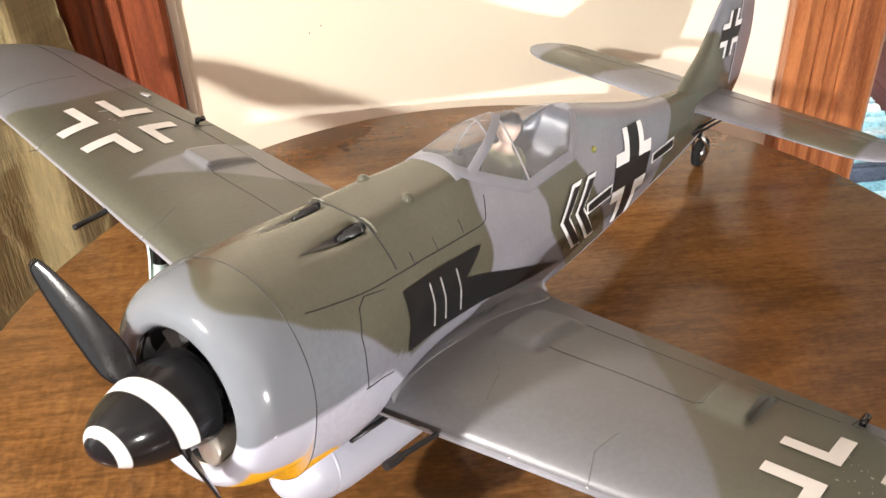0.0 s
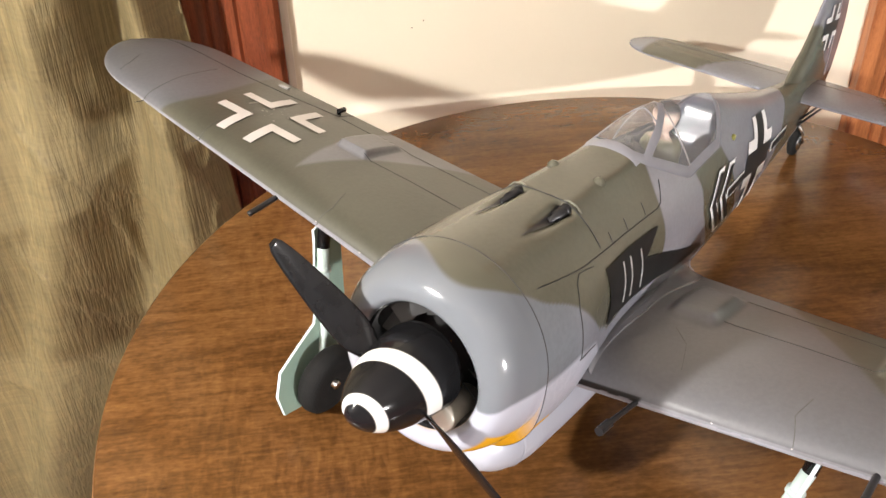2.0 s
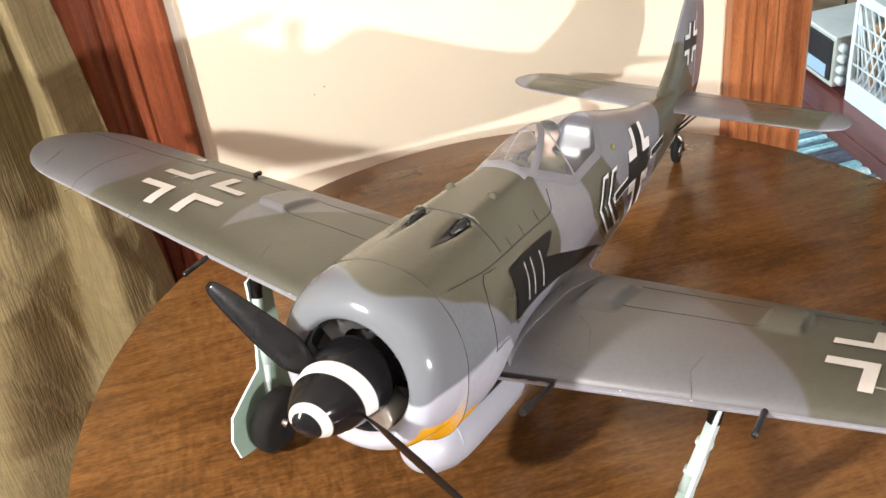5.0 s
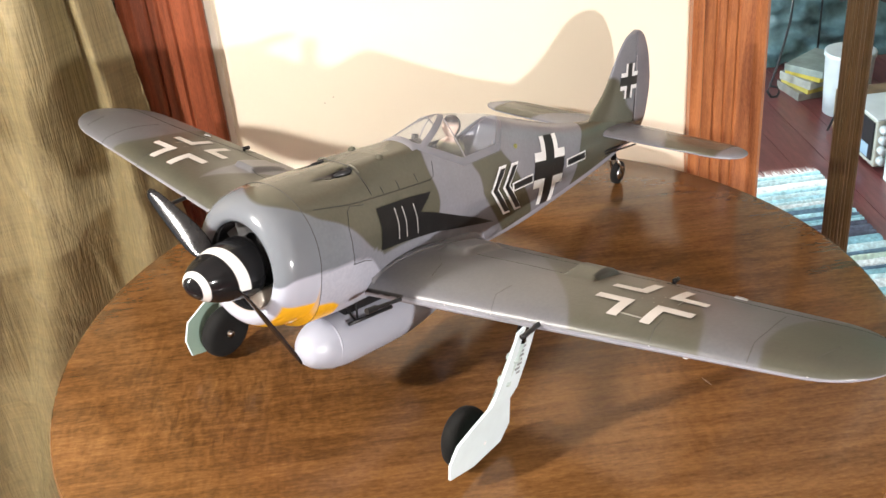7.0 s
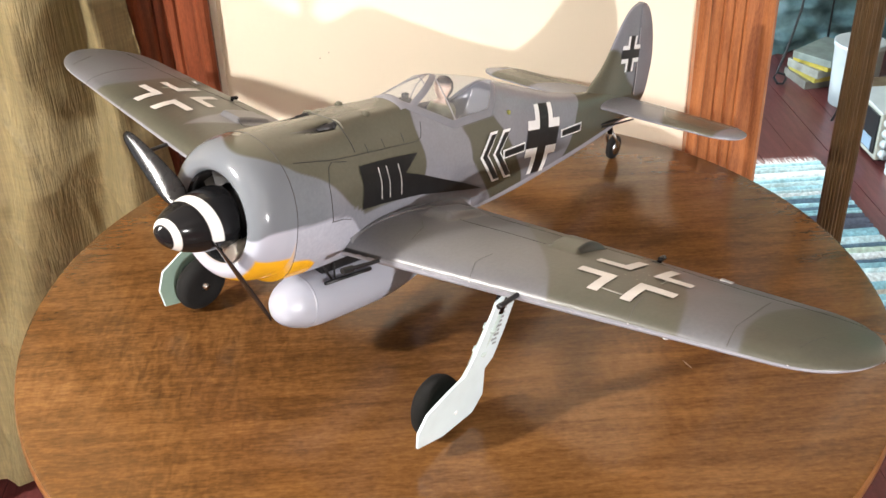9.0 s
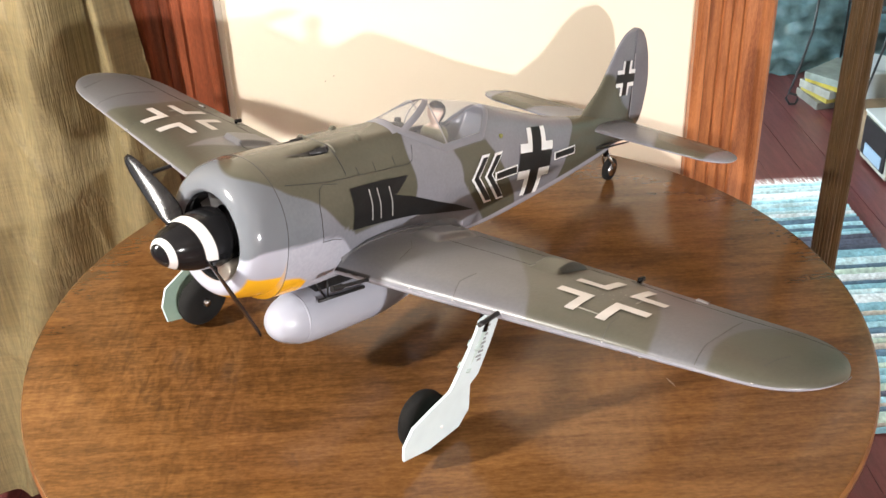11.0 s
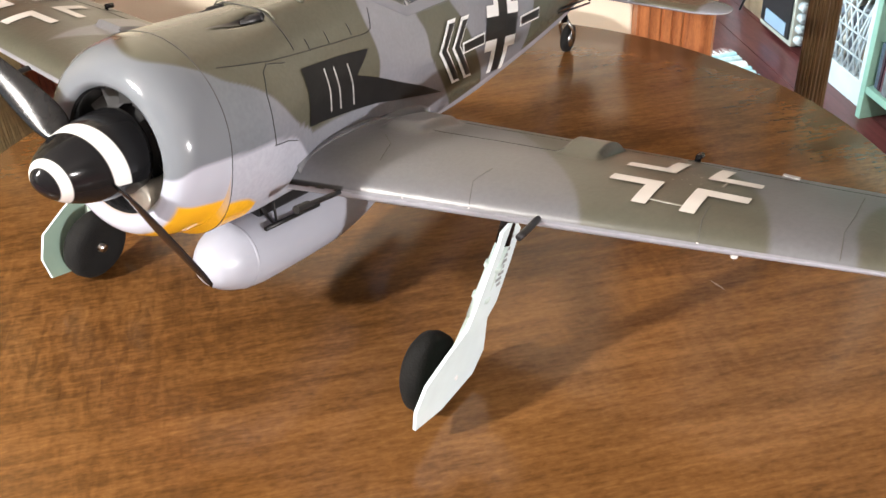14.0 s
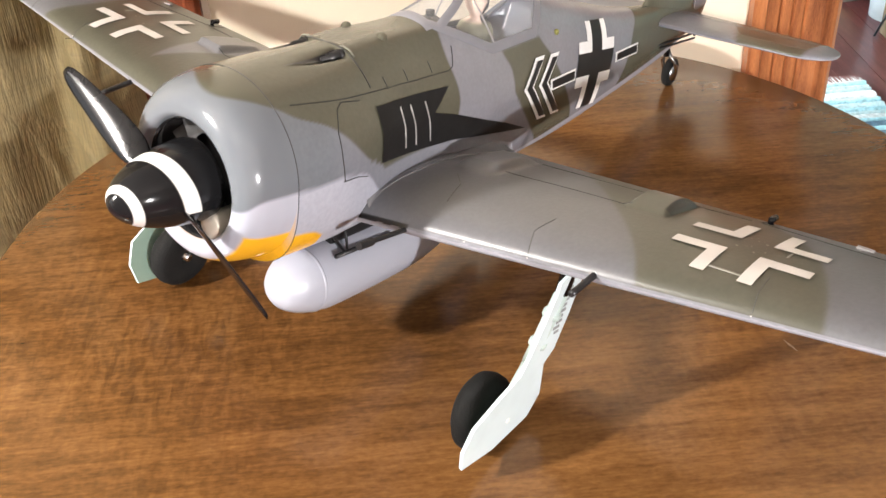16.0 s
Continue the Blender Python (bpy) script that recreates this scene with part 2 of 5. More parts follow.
def box(bm, lo, hi, bevel=0.0):
    """An upright box between two corners."""
    v = bmesh.ops.create_cube(bm, size=1)["verts"]
    for p in v:
        p.co = Vector([lo[i] + (p.co[i] + 0.5) * (hi[i] - lo[i]) for i in range(3)])
    if bevel:
        bmesh.ops.bevel(bm, geom=list({e for p in v for e in p.link_edges}), offset=bevel, segments=2, affect="EDGES", profile=0.6)
    return bm


def boxes(*pairs, bevel=0.0):
    bm = bmesh.new()
    for lo, hi in pairs:
        box(bm, lo, hi, bevel)
    return bm


def grid(rows, closed=False, cap=False):
    """A skin over rows of points."""
    bm = bmesh.new()
    vs = [[bm.verts.new(p) for p in r] for r in rows]
    n = len(rows[0])
    for a, b in zip(vs, vs[1:]):
        for i in range(n if closed else n - 1):
            j = (i + 1) % n
            bm.faces.new((a[i], a[j], b[j], b[i]))
    if cap:
        bm.faces.new(vs[0][::-1])
        bm.faces.new(vs[-1])
    bmesh.ops.recalc_face_normals(bm, faces=bm.faces[:])
    return bm


def tube(points, radius, sides=10, cap=True):
    """A round rod along points; radius is one number or one for each point."""
    rs = radius if isinstance(radius, (list, tuple)) else [radius] * len(points)
    pts = [Vector(p) for p in points]
    rows = []
    for i, p in enumerate(pts):
        d = (pts[min(i + 1, len(pts) - 1)] - pts[max(i - 1, 0)]).normalized()
        q = d.to_track_quat("Z", "Y")
        rows.append([p + q @ Vector((rs[i] * math.cos(a), rs[i] * math.sin(a), 0)) for a in (2 * math.pi * k / sides for k in range(sides))])
    return grid(rows, True, cap)


def lathe(profile, sides=48, axis="X", cap=False):
    """Turns (along, radius) pairs round an axis."""
    rows = []
    for a, r in profile:
        ring = []
        for k in range(sides):
            c, s = r * math.cos(2 * math.pi * k / sides), r * math.sin(2 * math.pi * k / sides)
            ring.append({"X": (a, c, s), "Y": (s, a, c), "Z": (c, s, a)}[axis])
        rows.append(ring)
    return grid(rows, True, cap)


def lerp(table, x):
    """Smooth reading of a table of (x, value, ...) rows."""
    if x <= table[0][0]:
        return list(table[0][1:])
    for i, (a, b) in enumerate(zip(table, table[1:])):
        if x <= b[0]:
            before, after = table[max(i - 1, 0)], table[min(i + 2, len(table) - 1)]
            h, out = b[0] - a[0], []
            u = (x - a[0]) / h
            for k in range(1, len(a)):
                m0 = (b[k] - before[k]) / max(b[0] - before[0], 1e-6) * h
                m1 = (after[k] - a[k]) / max(after[0] - a[0], 1e-6) * h
                out.append((2 * u**3 - 3 * u**2 + 1) * a[k] + (u**3 - 2 * u**2 + u) * m0 + (3 * u**2 - 2 * u**3) * b[k] + (u**3 - u**2) * m1)
            return out
    return list(table[-1][1:])


def step(a, b, x):
    u = min(1, max(0, (x - a) / (b - a)))
    return u * u * (3 - 2 * u)


def mix3(a, b, u):
    return tuple(p + (q - p) * u for p, q in zip(a, b))


def paint_mesh(ob, colour):
    """Lays the paint scheme on a mesh: colour(local place) for each vertex."""
    me = ob.data
    layer = me.color_attributes.new("paint", "FLOAT_COLOR", "POINT")
    buf = []
    for v in me.vertices:
        buf.extend((*colour(v.co), 1.0))
    layer.data.foreach_set("color", buf)
    return ob

# ---- the room ----
WALL = 0.557
TOP = 0.75


def setting(name, bm, material, label, category="", smooth=False):
    return thing(name, bm, material, label, category, kind="structure", smooth=smooth)


floor = setting("floor", boxes(((-3.2, -3.4, -0.10), (3.4, 3.4, -0.012))), m_floor, "red-brown painted floorboards", "floor")
for k in range(60):
    part("floorboard", boxes(((-3.2 + 0.11 * k + 0.001, -3.4, -0.012), (-3.2 + 0.11 * (k + 1) - 0.001, 3.4, 0.0 - 0.0006 * (k % 3 == 1)))), m_floor, floor, smooth=False)
setting("ceiling", boxes(((-3.2, -3.4, 2.5), (3.4, WALL + 0.06, 2.6))), m_ceil, "unseen plain ceiling, darkened to cut bounce light", "ceiling")
# unseen half, split off and kept white to throw glare onto the tabletop
setting("ceiling_next_room", boxes(((-3.2, WALL + 0.06, 2.5), (3.4, 3.4, 2.6))), mat("white_ceiling_paint", (0.80, 0.80, 0.79), 0.8, stain=0.03), "unseen white ceiling of the next room, added as a reflector", "ceiling")
wall = setting("wall_north", boxes(((-3.2, WALL, 0), (0.59, WALL + 0.12, 2.5)), ((0.59, WALL, 2.08), (1.38, WALL + 0.12, 2.5)), ((1.38, WALL, 0), (3.4, WALL + 0.12, 2.5))), m_wall, "cream painted wall with a doorway", "wall")
setting("wall_south", boxes(((-3.2, -3.5, 0), (3.4, -3.4, 2.5))), m_tan, "unseen tan wall, kept dark to cut bounce light", "wall")
# unseen wall; its openings are cut to hold the two added area lamps
setting("wall_west", boxes(((-3.3, -3.5, 0), (-3.2, -1.56, 2.5)), ((-3.3, -0.24, 0), (-3.2, 1.58, 2.5)), ((-3.3, 2.82, 0), (-3.2, 3.4, 2.5)), ((-3.3, -1.56, 0), (-3.2, -0.24, 0.83)), ((-3.3, -1.56, 2.07), (-3.2, -0.24, 2.5)), ((-3.3, 1.58, 0), (-3.2, 2.82, 0.88)), ((-3.3, 1.58, 2.12), (-3.2, 2.82, 2.5))), m_tan, "unseen tan wall, kept dark to cut bounce light", "wall")
setting("wall_east", boxes(((3.4, -3.5, 0), (3.5, 3.4, 2.5))), m_tan, "unseen tan wall, kept dark to cut bounce light", "wall")
# unseen wall; its slot is sized to shape the sun patch on the rug
setting("wall_far", boxes(((-3.2, 3.4, 0), (1.28, 3.5, 2.5)), ((1.64, 3.4, 0), (3.4, 3.5, 2.5)), ((1.28, 3.4, 0), (1.64, 3.5, 1.44)), ((1.28, 3.4, 1.68), (1.64, 3.5, 2.5))), m_wall, "unseen cream wall of the next room with a slot for the sun", "wall")


def casing(x0, x1, material, z1=2.1):
    """Moulded upright casing board: profile runs across x, proud of the wall."""
    w = x1 - x0
    prof = [(0, 0), (0, 0.020), (0.08, 0.024), (0.14, 0.024), (0.17, 0.017), (0.30, 0.016), (0.33, 0.012), (0.36, 0.016), (0.44, 0.016), (0.47, 0.012), (0.50, 0.016), (0.58, 0.016), (0.61, 0.012), (0.64, 0.016), (0.82, 0.018), (0.86, 0.024), (0.95, 0.024), (1, 0.019), (1, 0)]
    rows = [[(x0 + u * w, WALL - d, z) for u, d in prof] for z in (0.0, z1)]
    return grid(rows, True, True)


setting("trim_right", casing(0.458, 0.592, m_trim), m_trim, "orange-red varnished moulded door casing", "trim")
setting("trim_left", casing(-0.476, -0.342, m_trim_dark), m_trim_dark, "dark red varnished moulded window casing", "trim")
setting("trim_edge", boxes(((-0.3415, WALL - 0.008, 0), (-0.332, WALL, 2.1))), m_strip, "thin pale strip beside the window casing", "trim")
setting("baseboard", boxes(((-3.2, WALL - 0.02, 0), (-0.48, WALL, 0.13)), ((-0.33, WALL - 0.02, 0), (0.457, WALL, 0.13))), m_trim_dark, "dark varnished baseboard", "trim")

# ---- table ----
table = empty("round_table", "round walnut-veneer table with a rounded edge", "table", pose(0, 0, 0))
R = 0.534
prof = [(TOP - 0.026, 0.0), (TOP - 0.026, R - 0.02), (TOP - 0.024, R - 0.006), (TOP - 0.018, R + 0.002), (TOP - 0.008, R + 0.002), (TOP - 0.0025, R)]
part("table_edge", lathe(prof, 160, "Z"), m_edge, table, "lighter rounded wooden edge band")
bm = lathe([(TOP - 0.0025, R), (TOP, R - 0.004), (TOP, R * 0.66), (TOP, R * 0.33), (TOP, 0.0005)], 160, "Z")
top = part("tabletop", bm, m_table, table, "glossy walnut veneer top")
part("pedestal", lathe([(0.02, 0.05), (0.05, 0.07), (0.2, 0.05), (0.45, 0.075), (0.6, 0.05), (0.72, 0.16), (TOP - 0.026, 0.2)], 32, "Z"), m_edge, table)
for k in range(4):
    a = math.pi / 4 + k * math.pi / 2
    part("foot", tube([(0.04 * math.cos(a), 0.04 * math.sin(a), 0.14), (0.2 * math.cos(a), 0.2 * math.sin(a), 0.09), (0.34 * math.cos(a), 0.34 * math.sin(a), 0.025)], [0.035, 0.03, 0.025]), m_edge, table)
for x0, y0, x1, y1, w in ((0.2517, -0.1688, 0.2583, -0.1853, 0.0012), (-0.064, 0.490, -0.058, 0.492, 0.0009)):
    d = Vector((y0 - y1, x1 - x0, 0)).normalized() * w
    a, b = Vector((x0, y0, TOP + 0.0003)), Vector((x1, y1, TOP + 0.0003))
    part("scratch", grid([[a - d * 0.3, a + d * 0.3], [a.lerp(b, 0.4) - d, a.lerp(b, 0.4) + d * 0.8], [a.lerp(b, 0.7) - d * 0.7, a.lerp(b, 0.7) + d], [b - d * 0.2, b + d * 0.2]]), mat("worn_veneer", (0.26, 0.165, 0.09), 0.6, stain=0.3, stain_scale=300), table, "pale scratch in the veneer")
for x, z in ((-0.174, 0.861), (-0.1586, 0.8702)):
    part("wall_spot", tube([(x, WALL - 0.0006, z), (x, WALL, z)], 0.0010, 9), mat("fly_spot", (0.22, 0.17, 0.12), 0.7, grain=0.2), wall, "tiny dark spot on the paint")


# ---- curtain ----
FOLDS = [(-1.9, 0.0), (-1.75, 0.05), (-1.6, -0.03), (-1.45, 0.04), (-1.30, -0.04), (-1.16, 0.03), (-1.06, -0.045), (-0.96, 0.04), (-0.88, -0.06), (-0.80, 0.05), (-0.74, 0.03), (-0.70, 0.025), (-0.665, 0.050), (-0.63, 0.036), (-0.59, -0.004), (-0.56, -0.030), (-0.545, -0.028), (-0.53, -0.006), (-0.51, 0.018), (-0.487, 0.030), (-0.462, 0.010), (-0.428, -0.035)]


def curtain(y, z0, z1):
    """Hanging silk: soft upright folds, with crinkles running across them."""
    nx, nz, rows = 420, 260, []
    for j in range(nz + 1):
        z = z0 + (z1 - z0) * j / nz
        row = []
        for i in range(nx + 1):
            x = -1.9 + 1.472 * i / nx
            sway = 0.018 * noise.noise(Vector((x * 2.2, z * 1.1, 3.1))) + 0.010 * math.sin(2.1 * z + 3 * x)
            lean = 0.27 * (z - 0.68) * (1 - step(-0.54, -0.44, x)) * step(-1.2, -0.8, x)
            d = curve_at(FOLDS, min(x + 0.5 * sway - lean, -0.428)) * (0.9 + 0.2 * noise.noise(Vector((x * 3, z * 0.9, 5))))
            d += 0.013 * noise.noise(Vector((x * 13 + z * 3.2, z * 1.5, 1.7))) + 0.0035 * noise.noise(Vector((x * 40 + z * 8, z * 9, 4.7)))
            ridge = abs(noise.noise(Vector((x * 9 + 2.6 * z, z * 3.2 - 2 * x, 8.2))))
            d += 0.006 * max(0.0, 0.14 - ridge) * 6
            crease = abs(noise.noise(Vector((x * 16 - 4 * z, z * 15 + 9 * x, 2.2))))
            d += 0.004 * max(0.0, 0.12 - crease) * 8 * (0.4 + step(-0.52, -0.44, x))
            hang = -0.012 - 0.10 * (min(z, 1.4) - 0.80)
            row.append((x + hang * step(-0.75, -0.55, x) + 0.006 * noise.noise(Vector((z * 1.6, x * 4, 9))), y - d, z))
        rows.append(row)
    return grid(rows)


def curve_at(table, x):
    return lerp(table, x)[0]


c = thing("curtain", curtain(WALL - 0.095, 0.088, 2.2), m_curtain, "gold-tan crinkled silk curtain hanging in soft folds", "curtain", smooth=True)

# ---- fluted post by the table ----
post = empty("fluted_post", "dark bronze fluted upright post beside the table", "post", pose(0.655, 0.345, 0))
rows = []
for z, r in ((0.03, 0.024), (0.06, 0.0225), (1.70, 0.0215), (1.74, 0.025)):
    rows.append([((r - 0.0022 * (k % 4 in (0, 1))) * math.cos(2 * math.pi * k / 96), (r - 0.0022 * (k % 4 in (0, 1))) * math.sin(2 * math.pi * k / 96), z) for k in range(96)])
m_bronze = mat("bronze_lacquer", (0.075, 0.045, 0.018), 0.38, 0.25, grain=0.15, grain_scale=40)
part("shaft", grid(rows, True, True), m_bronze, post, smooth=False)
part("base", lathe([(0.0, 0.13), (0.012, 0.13), (0.022, 0.10), (0.03, 0.04), (0.034, 0.0005)], 40, "Z"), m_bronze, post)


# ---- next room ----
m_green = mat("mint_green_shelf_paint", (0.25, 0.42, 0.33), 0.45, stain=0.08, stain_scale=8, grain=0.05)
m_plastic = mat("white_plastic", (0.60, 0.64, 0.66), 0.45, stain=0.08, stain_scale=15)
m_beige = mat("beige_metal_case", (0.42, 0.42, 0.36), 0.45, stain=0.06, stain_scale=20)
m_dark = mat("dark_panel", (0.02, 0.022, 0.025), 0.3, grain=0.2)


def rug():
    """Woven rag rug with a fringe at its end."""
    ob = empty("rag_rug", "pale blue striped rag rug lying on the floorboards", "rug", pose(1.0, 1.15, 0))
    tones = [(0.36, 0.60, 0.68), (0.10, 0.17, 0.24), (0.46, 0.58, 0.50), (0.50, 0.66, 0.70), (0.22, 0.42, 0.50), (0.08, 0.09, 0.13), (0.46, 0.40, 0.34), (0.62, 0.66, 0.68)]
    mats = [mat("rag_stripe", t, 0.9, grain=0.3, grain_scale=90, stain=0.2, stain_scale=20, bump=0.6, bump_scale=160) for t in tones]
    rng = random.Random(4)
    y = -0.62
    while y < 0.51:
        w = rng.choice((0.012, 0.018, 0.026, 0.04))
        # only pale tones at the far end: sun glare put into the stripe colours
        k = rng.randrange(8) if y < 0.25 else rng.choice((0, 3, 7))
        if 0.27 < y < 0.30:
            k = 1
        rows = []
        for i in range(9):
            u = i / 8
            rows.append([(x, y + w * u, 0.004 + 0.008 * math.sin(math.pi * u) + 0.002 * noise.noise(Vector((x * 40, (y + w * u) * 40, 0)))) for x in [-0.27 + 0.52 * q / 24 for q in range(25)]])
        part("woven_stripe", grid(rows), mats[k], ob)
        y += w
    bm = bmesh.new()
    for i in range(120):
        x = -0.27 + 0.52 * i / 119
        tip = Vector((x + rng.uniform(-0.012, 0.012), y + rng.uniform(0.02, 0.05), 0.004))
        a = [bm.verts.new(q) for q in (Vector((x - 0.0016, y - 0.004, 0.007)), Vector((x + 0.0016, y - 0.004, 0.007)), tip)]
        bm.faces.new(a)
    part("fringe", bm, mats[7], ob)
    return ob


rug()


def amplifier():
    ob = empty("stereo_receiver", "beige electronic cabinet with a dark front standing on the floor", "electronics", pose(1.41, 1.645, 0))
    part("case", boxes(((0.0, 0.0, 0.012), (0.30, 0.19, 0.165)), bevel=0.004), m_beige, ob, smooth=False)
    part("front_panel", boxes(((-0.006, 0.012, 0.03), (0.0, 0.178, 0.155)), bevel=0.001), m_dark, ob, smooth=False)
    part("display", boxes(((-0.008, 0.03, 0.035), (-0.006, 0.15, 0.075))), mat("blue_display", (0.30, 0.42, 0.55), 0.2), ob, smooth=False)
    part("top_plate", boxes(((-0.004, -0.002, 0.165), (0.302, 0.192, 0.172)), bevel=0.002), m_plastic, ob, smooth=False)
    for k in range(4):
        part("knob", tube([(0.02, -0.022, 0.035 + 0.034 * k), (0.02, 0.0, 0.035 + 0.034 * k)], 0.014, 18), m_plastic, ob)
    for x in (0.03, 0.27):
        for y in (0.03, 0.16):
            part("foot", tube([(x, y, 0), (x, y, 0.014)], 0.012, 12), m_dark, ob)


amplifier()


def crate(x, y, w, d, h):
    """Open lattice crate seen from its long side."""
    ob = empty("lattice_crate", "white plastic lattice crate filled with cables and papers", "crate", pose(x, y, 0))
    part("base_panel", boxes(((0, 0, 0), (w, d, 0.07)), bevel=0.003), m_plastic, ob, smooth=False)
    part("rim", boxes(((0, 0, h - 0.03), (0.012, d, h)), ((w - 0.012, 0, h - 0.03), (w, d, h)), ((0.012, 0, h - 0.03), (w - 0.012, 0.012, h)), ((0.012, d - 0.012, h - 0.03), (w - 0.012, d, h)), bevel=0.002), m_plastic, ob, smooth=False)
    for yy in (0.0, d - 0.015):
        part("corner_post", boxes(((0, yy, 0.07), (0.015, yy + 0.015, h - 0.03))), m_plastic, ob, smooth=False)
    n = 9
    for k in range(n):
        y0 = 0.015 + (d - 0.03) * k / n
        for sgn in (1, -1):
            a, b = (0.006, y0, 0.07), (0.006, min(d - 0.01, max(0.01, y0 + sgn * 0.10)), h - 0.03)
            part("lattice_bar", tube([a, b], 0.0035, 6), m_plastic, ob)
    for k in range(3):
        z = 0.12 + 0.06 * k
        part("lattice_bar", tube([(0.004, 0.01, z), (0.004, d - 0.01, z)], 0.003, 6), m_plastic, ob)
    return ob


crate(1.415, 1.285, 0.26, 0.30, 0.33)
rng = random.Random(9)
for k in range(7):
    tone = [(0.40, 0.28, 0.18), (0.30, 0.33, 0.36), (0.10, 0.10, 0.12), (0.45, 0.40, 0.34), (0.18, 0.20, 0.24), (0.42, 0.22, 0.10), (0.36, 0.34, 0.30)][k]
    y = 1.305 + 0.036 * k
    thing("paper_folder", boxes(((1.435, y, 0.071), (1.60, y + 0.032, 0.22 + rng.uniform(0, 0.07))), bevel=0.004), mat("bundle_paper", tone, 0.8, grain=0.3, grain_scale=60, stain=0.3, stain_scale=25), "worn paper folder standing in the lattice crate", "folder", group="folders in the crate")


def shelf():
    ob = empty("green_bookcase", "mint-green painted wooden bookcase filled with disc cases", "bookcase", pose(1.385, 0.70, 0))
    for y in (0.0, 0.525):
        part("side_panel", boxes(((0, y, 0), (0.22, y + 0.02, 1.3)), bevel=0.002), m_green, ob, smooth=False)
    for z in (0.075, 0.36, 0.64, 0.92, 1.28):
        part("shelf_board", boxes(((0.002, 0.02, z), (0.22, 0.525, z + 0.02)), bevel=0.002), m_green, ob, smooth=False)
    part("back_panel", boxes(((0.212, 0.02, 0.095), (0.22, 0.525, 1.28))), m_green, ob, smooth=False)
    part("face_strip", boxes(((-0.012, -0.01, 0.345), (0.0, 0.55, 0.392)), bevel=0.002), m_green, ob, smooth=False)


shelf()
rng = random.Random(21)
case_tones = [(0.03, 0.03, 0.035), (0.05, 0.07, 0.16), (0.16, 0.17, 0.18), (0.06, 0.03, 0.04), (0.03, 0.05, 0.06), (0.24, 0.24, 0.22), (0.03, 0.03, 0.06), (0.08, 0.10, 0.13), (0.12, 0.05, 0.06), (0.04, 0.06, 0.06)]
case_mats = [mat("disc_case", t, 0.18, stain=0.2, stain_scale=60) for t in case_tones]
case_meshes = {}
for z0 in (0.095, 0.222, 0.38, 0.505, 0.66):
    y = 0.728
    back = 0.05 if z0 in (0.222, 0.505) else 0.01
    while y < 1.215:
        k, w = rng.randrange(10), rng.choice((0.0098, 0.0098, 0.0098, 0.014, 0.022))
        if y + w > 1.222:
            break
        if (k, w) not in case_meshes:
            bm = boxes(((0, 0, 0), (0.14, w - 0.0006, 0.123)), bevel=0.0012)
            ob = mesh_object("disc_case", bm, case_mats[k], False)
            case_meshes[(k, w)] = ob
            first = ob
        else:
            first = case_meshes[(k, w)].copy()
            scene.collection.objects.link(first)
        first.location = (1.385 + back + rng.uniform(0, 0.008), y, z0)
        first.rotation_euler = (rng.uniform(-0.02, 0.02) if w > 0.01 else 0, 0, 0)
        tagged(first, "slim plastic disc case standing in the green bookcase", "disc case", "disc cases in the bookcase")
        y += w + 0.0012

bucket = empty("white_bucket", "tall white translucent plastic bucket standing on the floor", "bucket", pose(1.525, 2.10, 0))
part("bucket_body", lathe([(0, 0.0005), (0.0, 0.072), (0.10, 0.076), (0.20, 0.080), (0.205, 0.084), (0.22, 0.084), (0.22, 0.078)], 40, "Z"), m_plastic, bucket)
part("bucket_lid", lathe([(0.215, 0.0005), (0.222, 0.03), (0.222, 0.079)], 40, "Z"), m_plastic, bucket)
for k, (tone, h) in enumerate((((0.20, 0.19, 0.17), 0.03), ((0.42, 0.34, 0.07), 0.022), ((0.30, 0.30, 0.27), 0.03), ((0.46, 0.36, 0.05), 0.02), ((0.22, 0.26, 0.24), 0.025))):
    z = sum((0.03, 0.022, 0.03, 0.02, 0.025)[:k])
    b = thing("paperback_book", boxes(((-0.10, -0.075, 0), (0.10, 0.075, h)), bevel=0.002), mat("book_cover", tone, 0.5, stain=0.2, stain_scale=30), "pale paperback lying in a stack on the floor", "book", pose(1.50 + 0.012 * (k % 2), 2.31 - 0.008 * k, z, 0, 0, 8 + 7 * k), group="stack of books")


def sheet_bag():
    rows = []
    for j in range(31):
        v = j / 30
        rows.append([(1.05 + 0.95 * i / 40, 2.56 + 0.10 * v + 0.03 * noise.noise(Vector((i * 0.3, j * 0.3, 2))), 0.004 + 0.34 * v + 0.02 * noise.noise(Vector((i * 0.5, j * 0.5, 7)))) for i in range(41)])
    rows += [[(1.05 + 0.95 * i / 40, 2.66 + 0.5 * v, 0.345 + 0.03 * noise.noise(Vector((i * 0.4, v * 5, 3)))) for i in range(41)] for v in (0.2, 0.5, 0.8, 1.0)]
    rows += [[(1.05 + 0.95 * i / 40, 3.17, 0.3 * (1 - v)) for i in range(41)] for v in (0.5, 1.0)]
    return grid(rows)


thing("covered_chest", sheet_bag(), mat("teal_plastic_sheet", (0.13, 0.23, 0.26), 0.25, stain=0.5, stain_scale=14, bump=0.5, bump_scale=18), "low chest under a shiny teal plastic sheet", "chest", smooth=True)


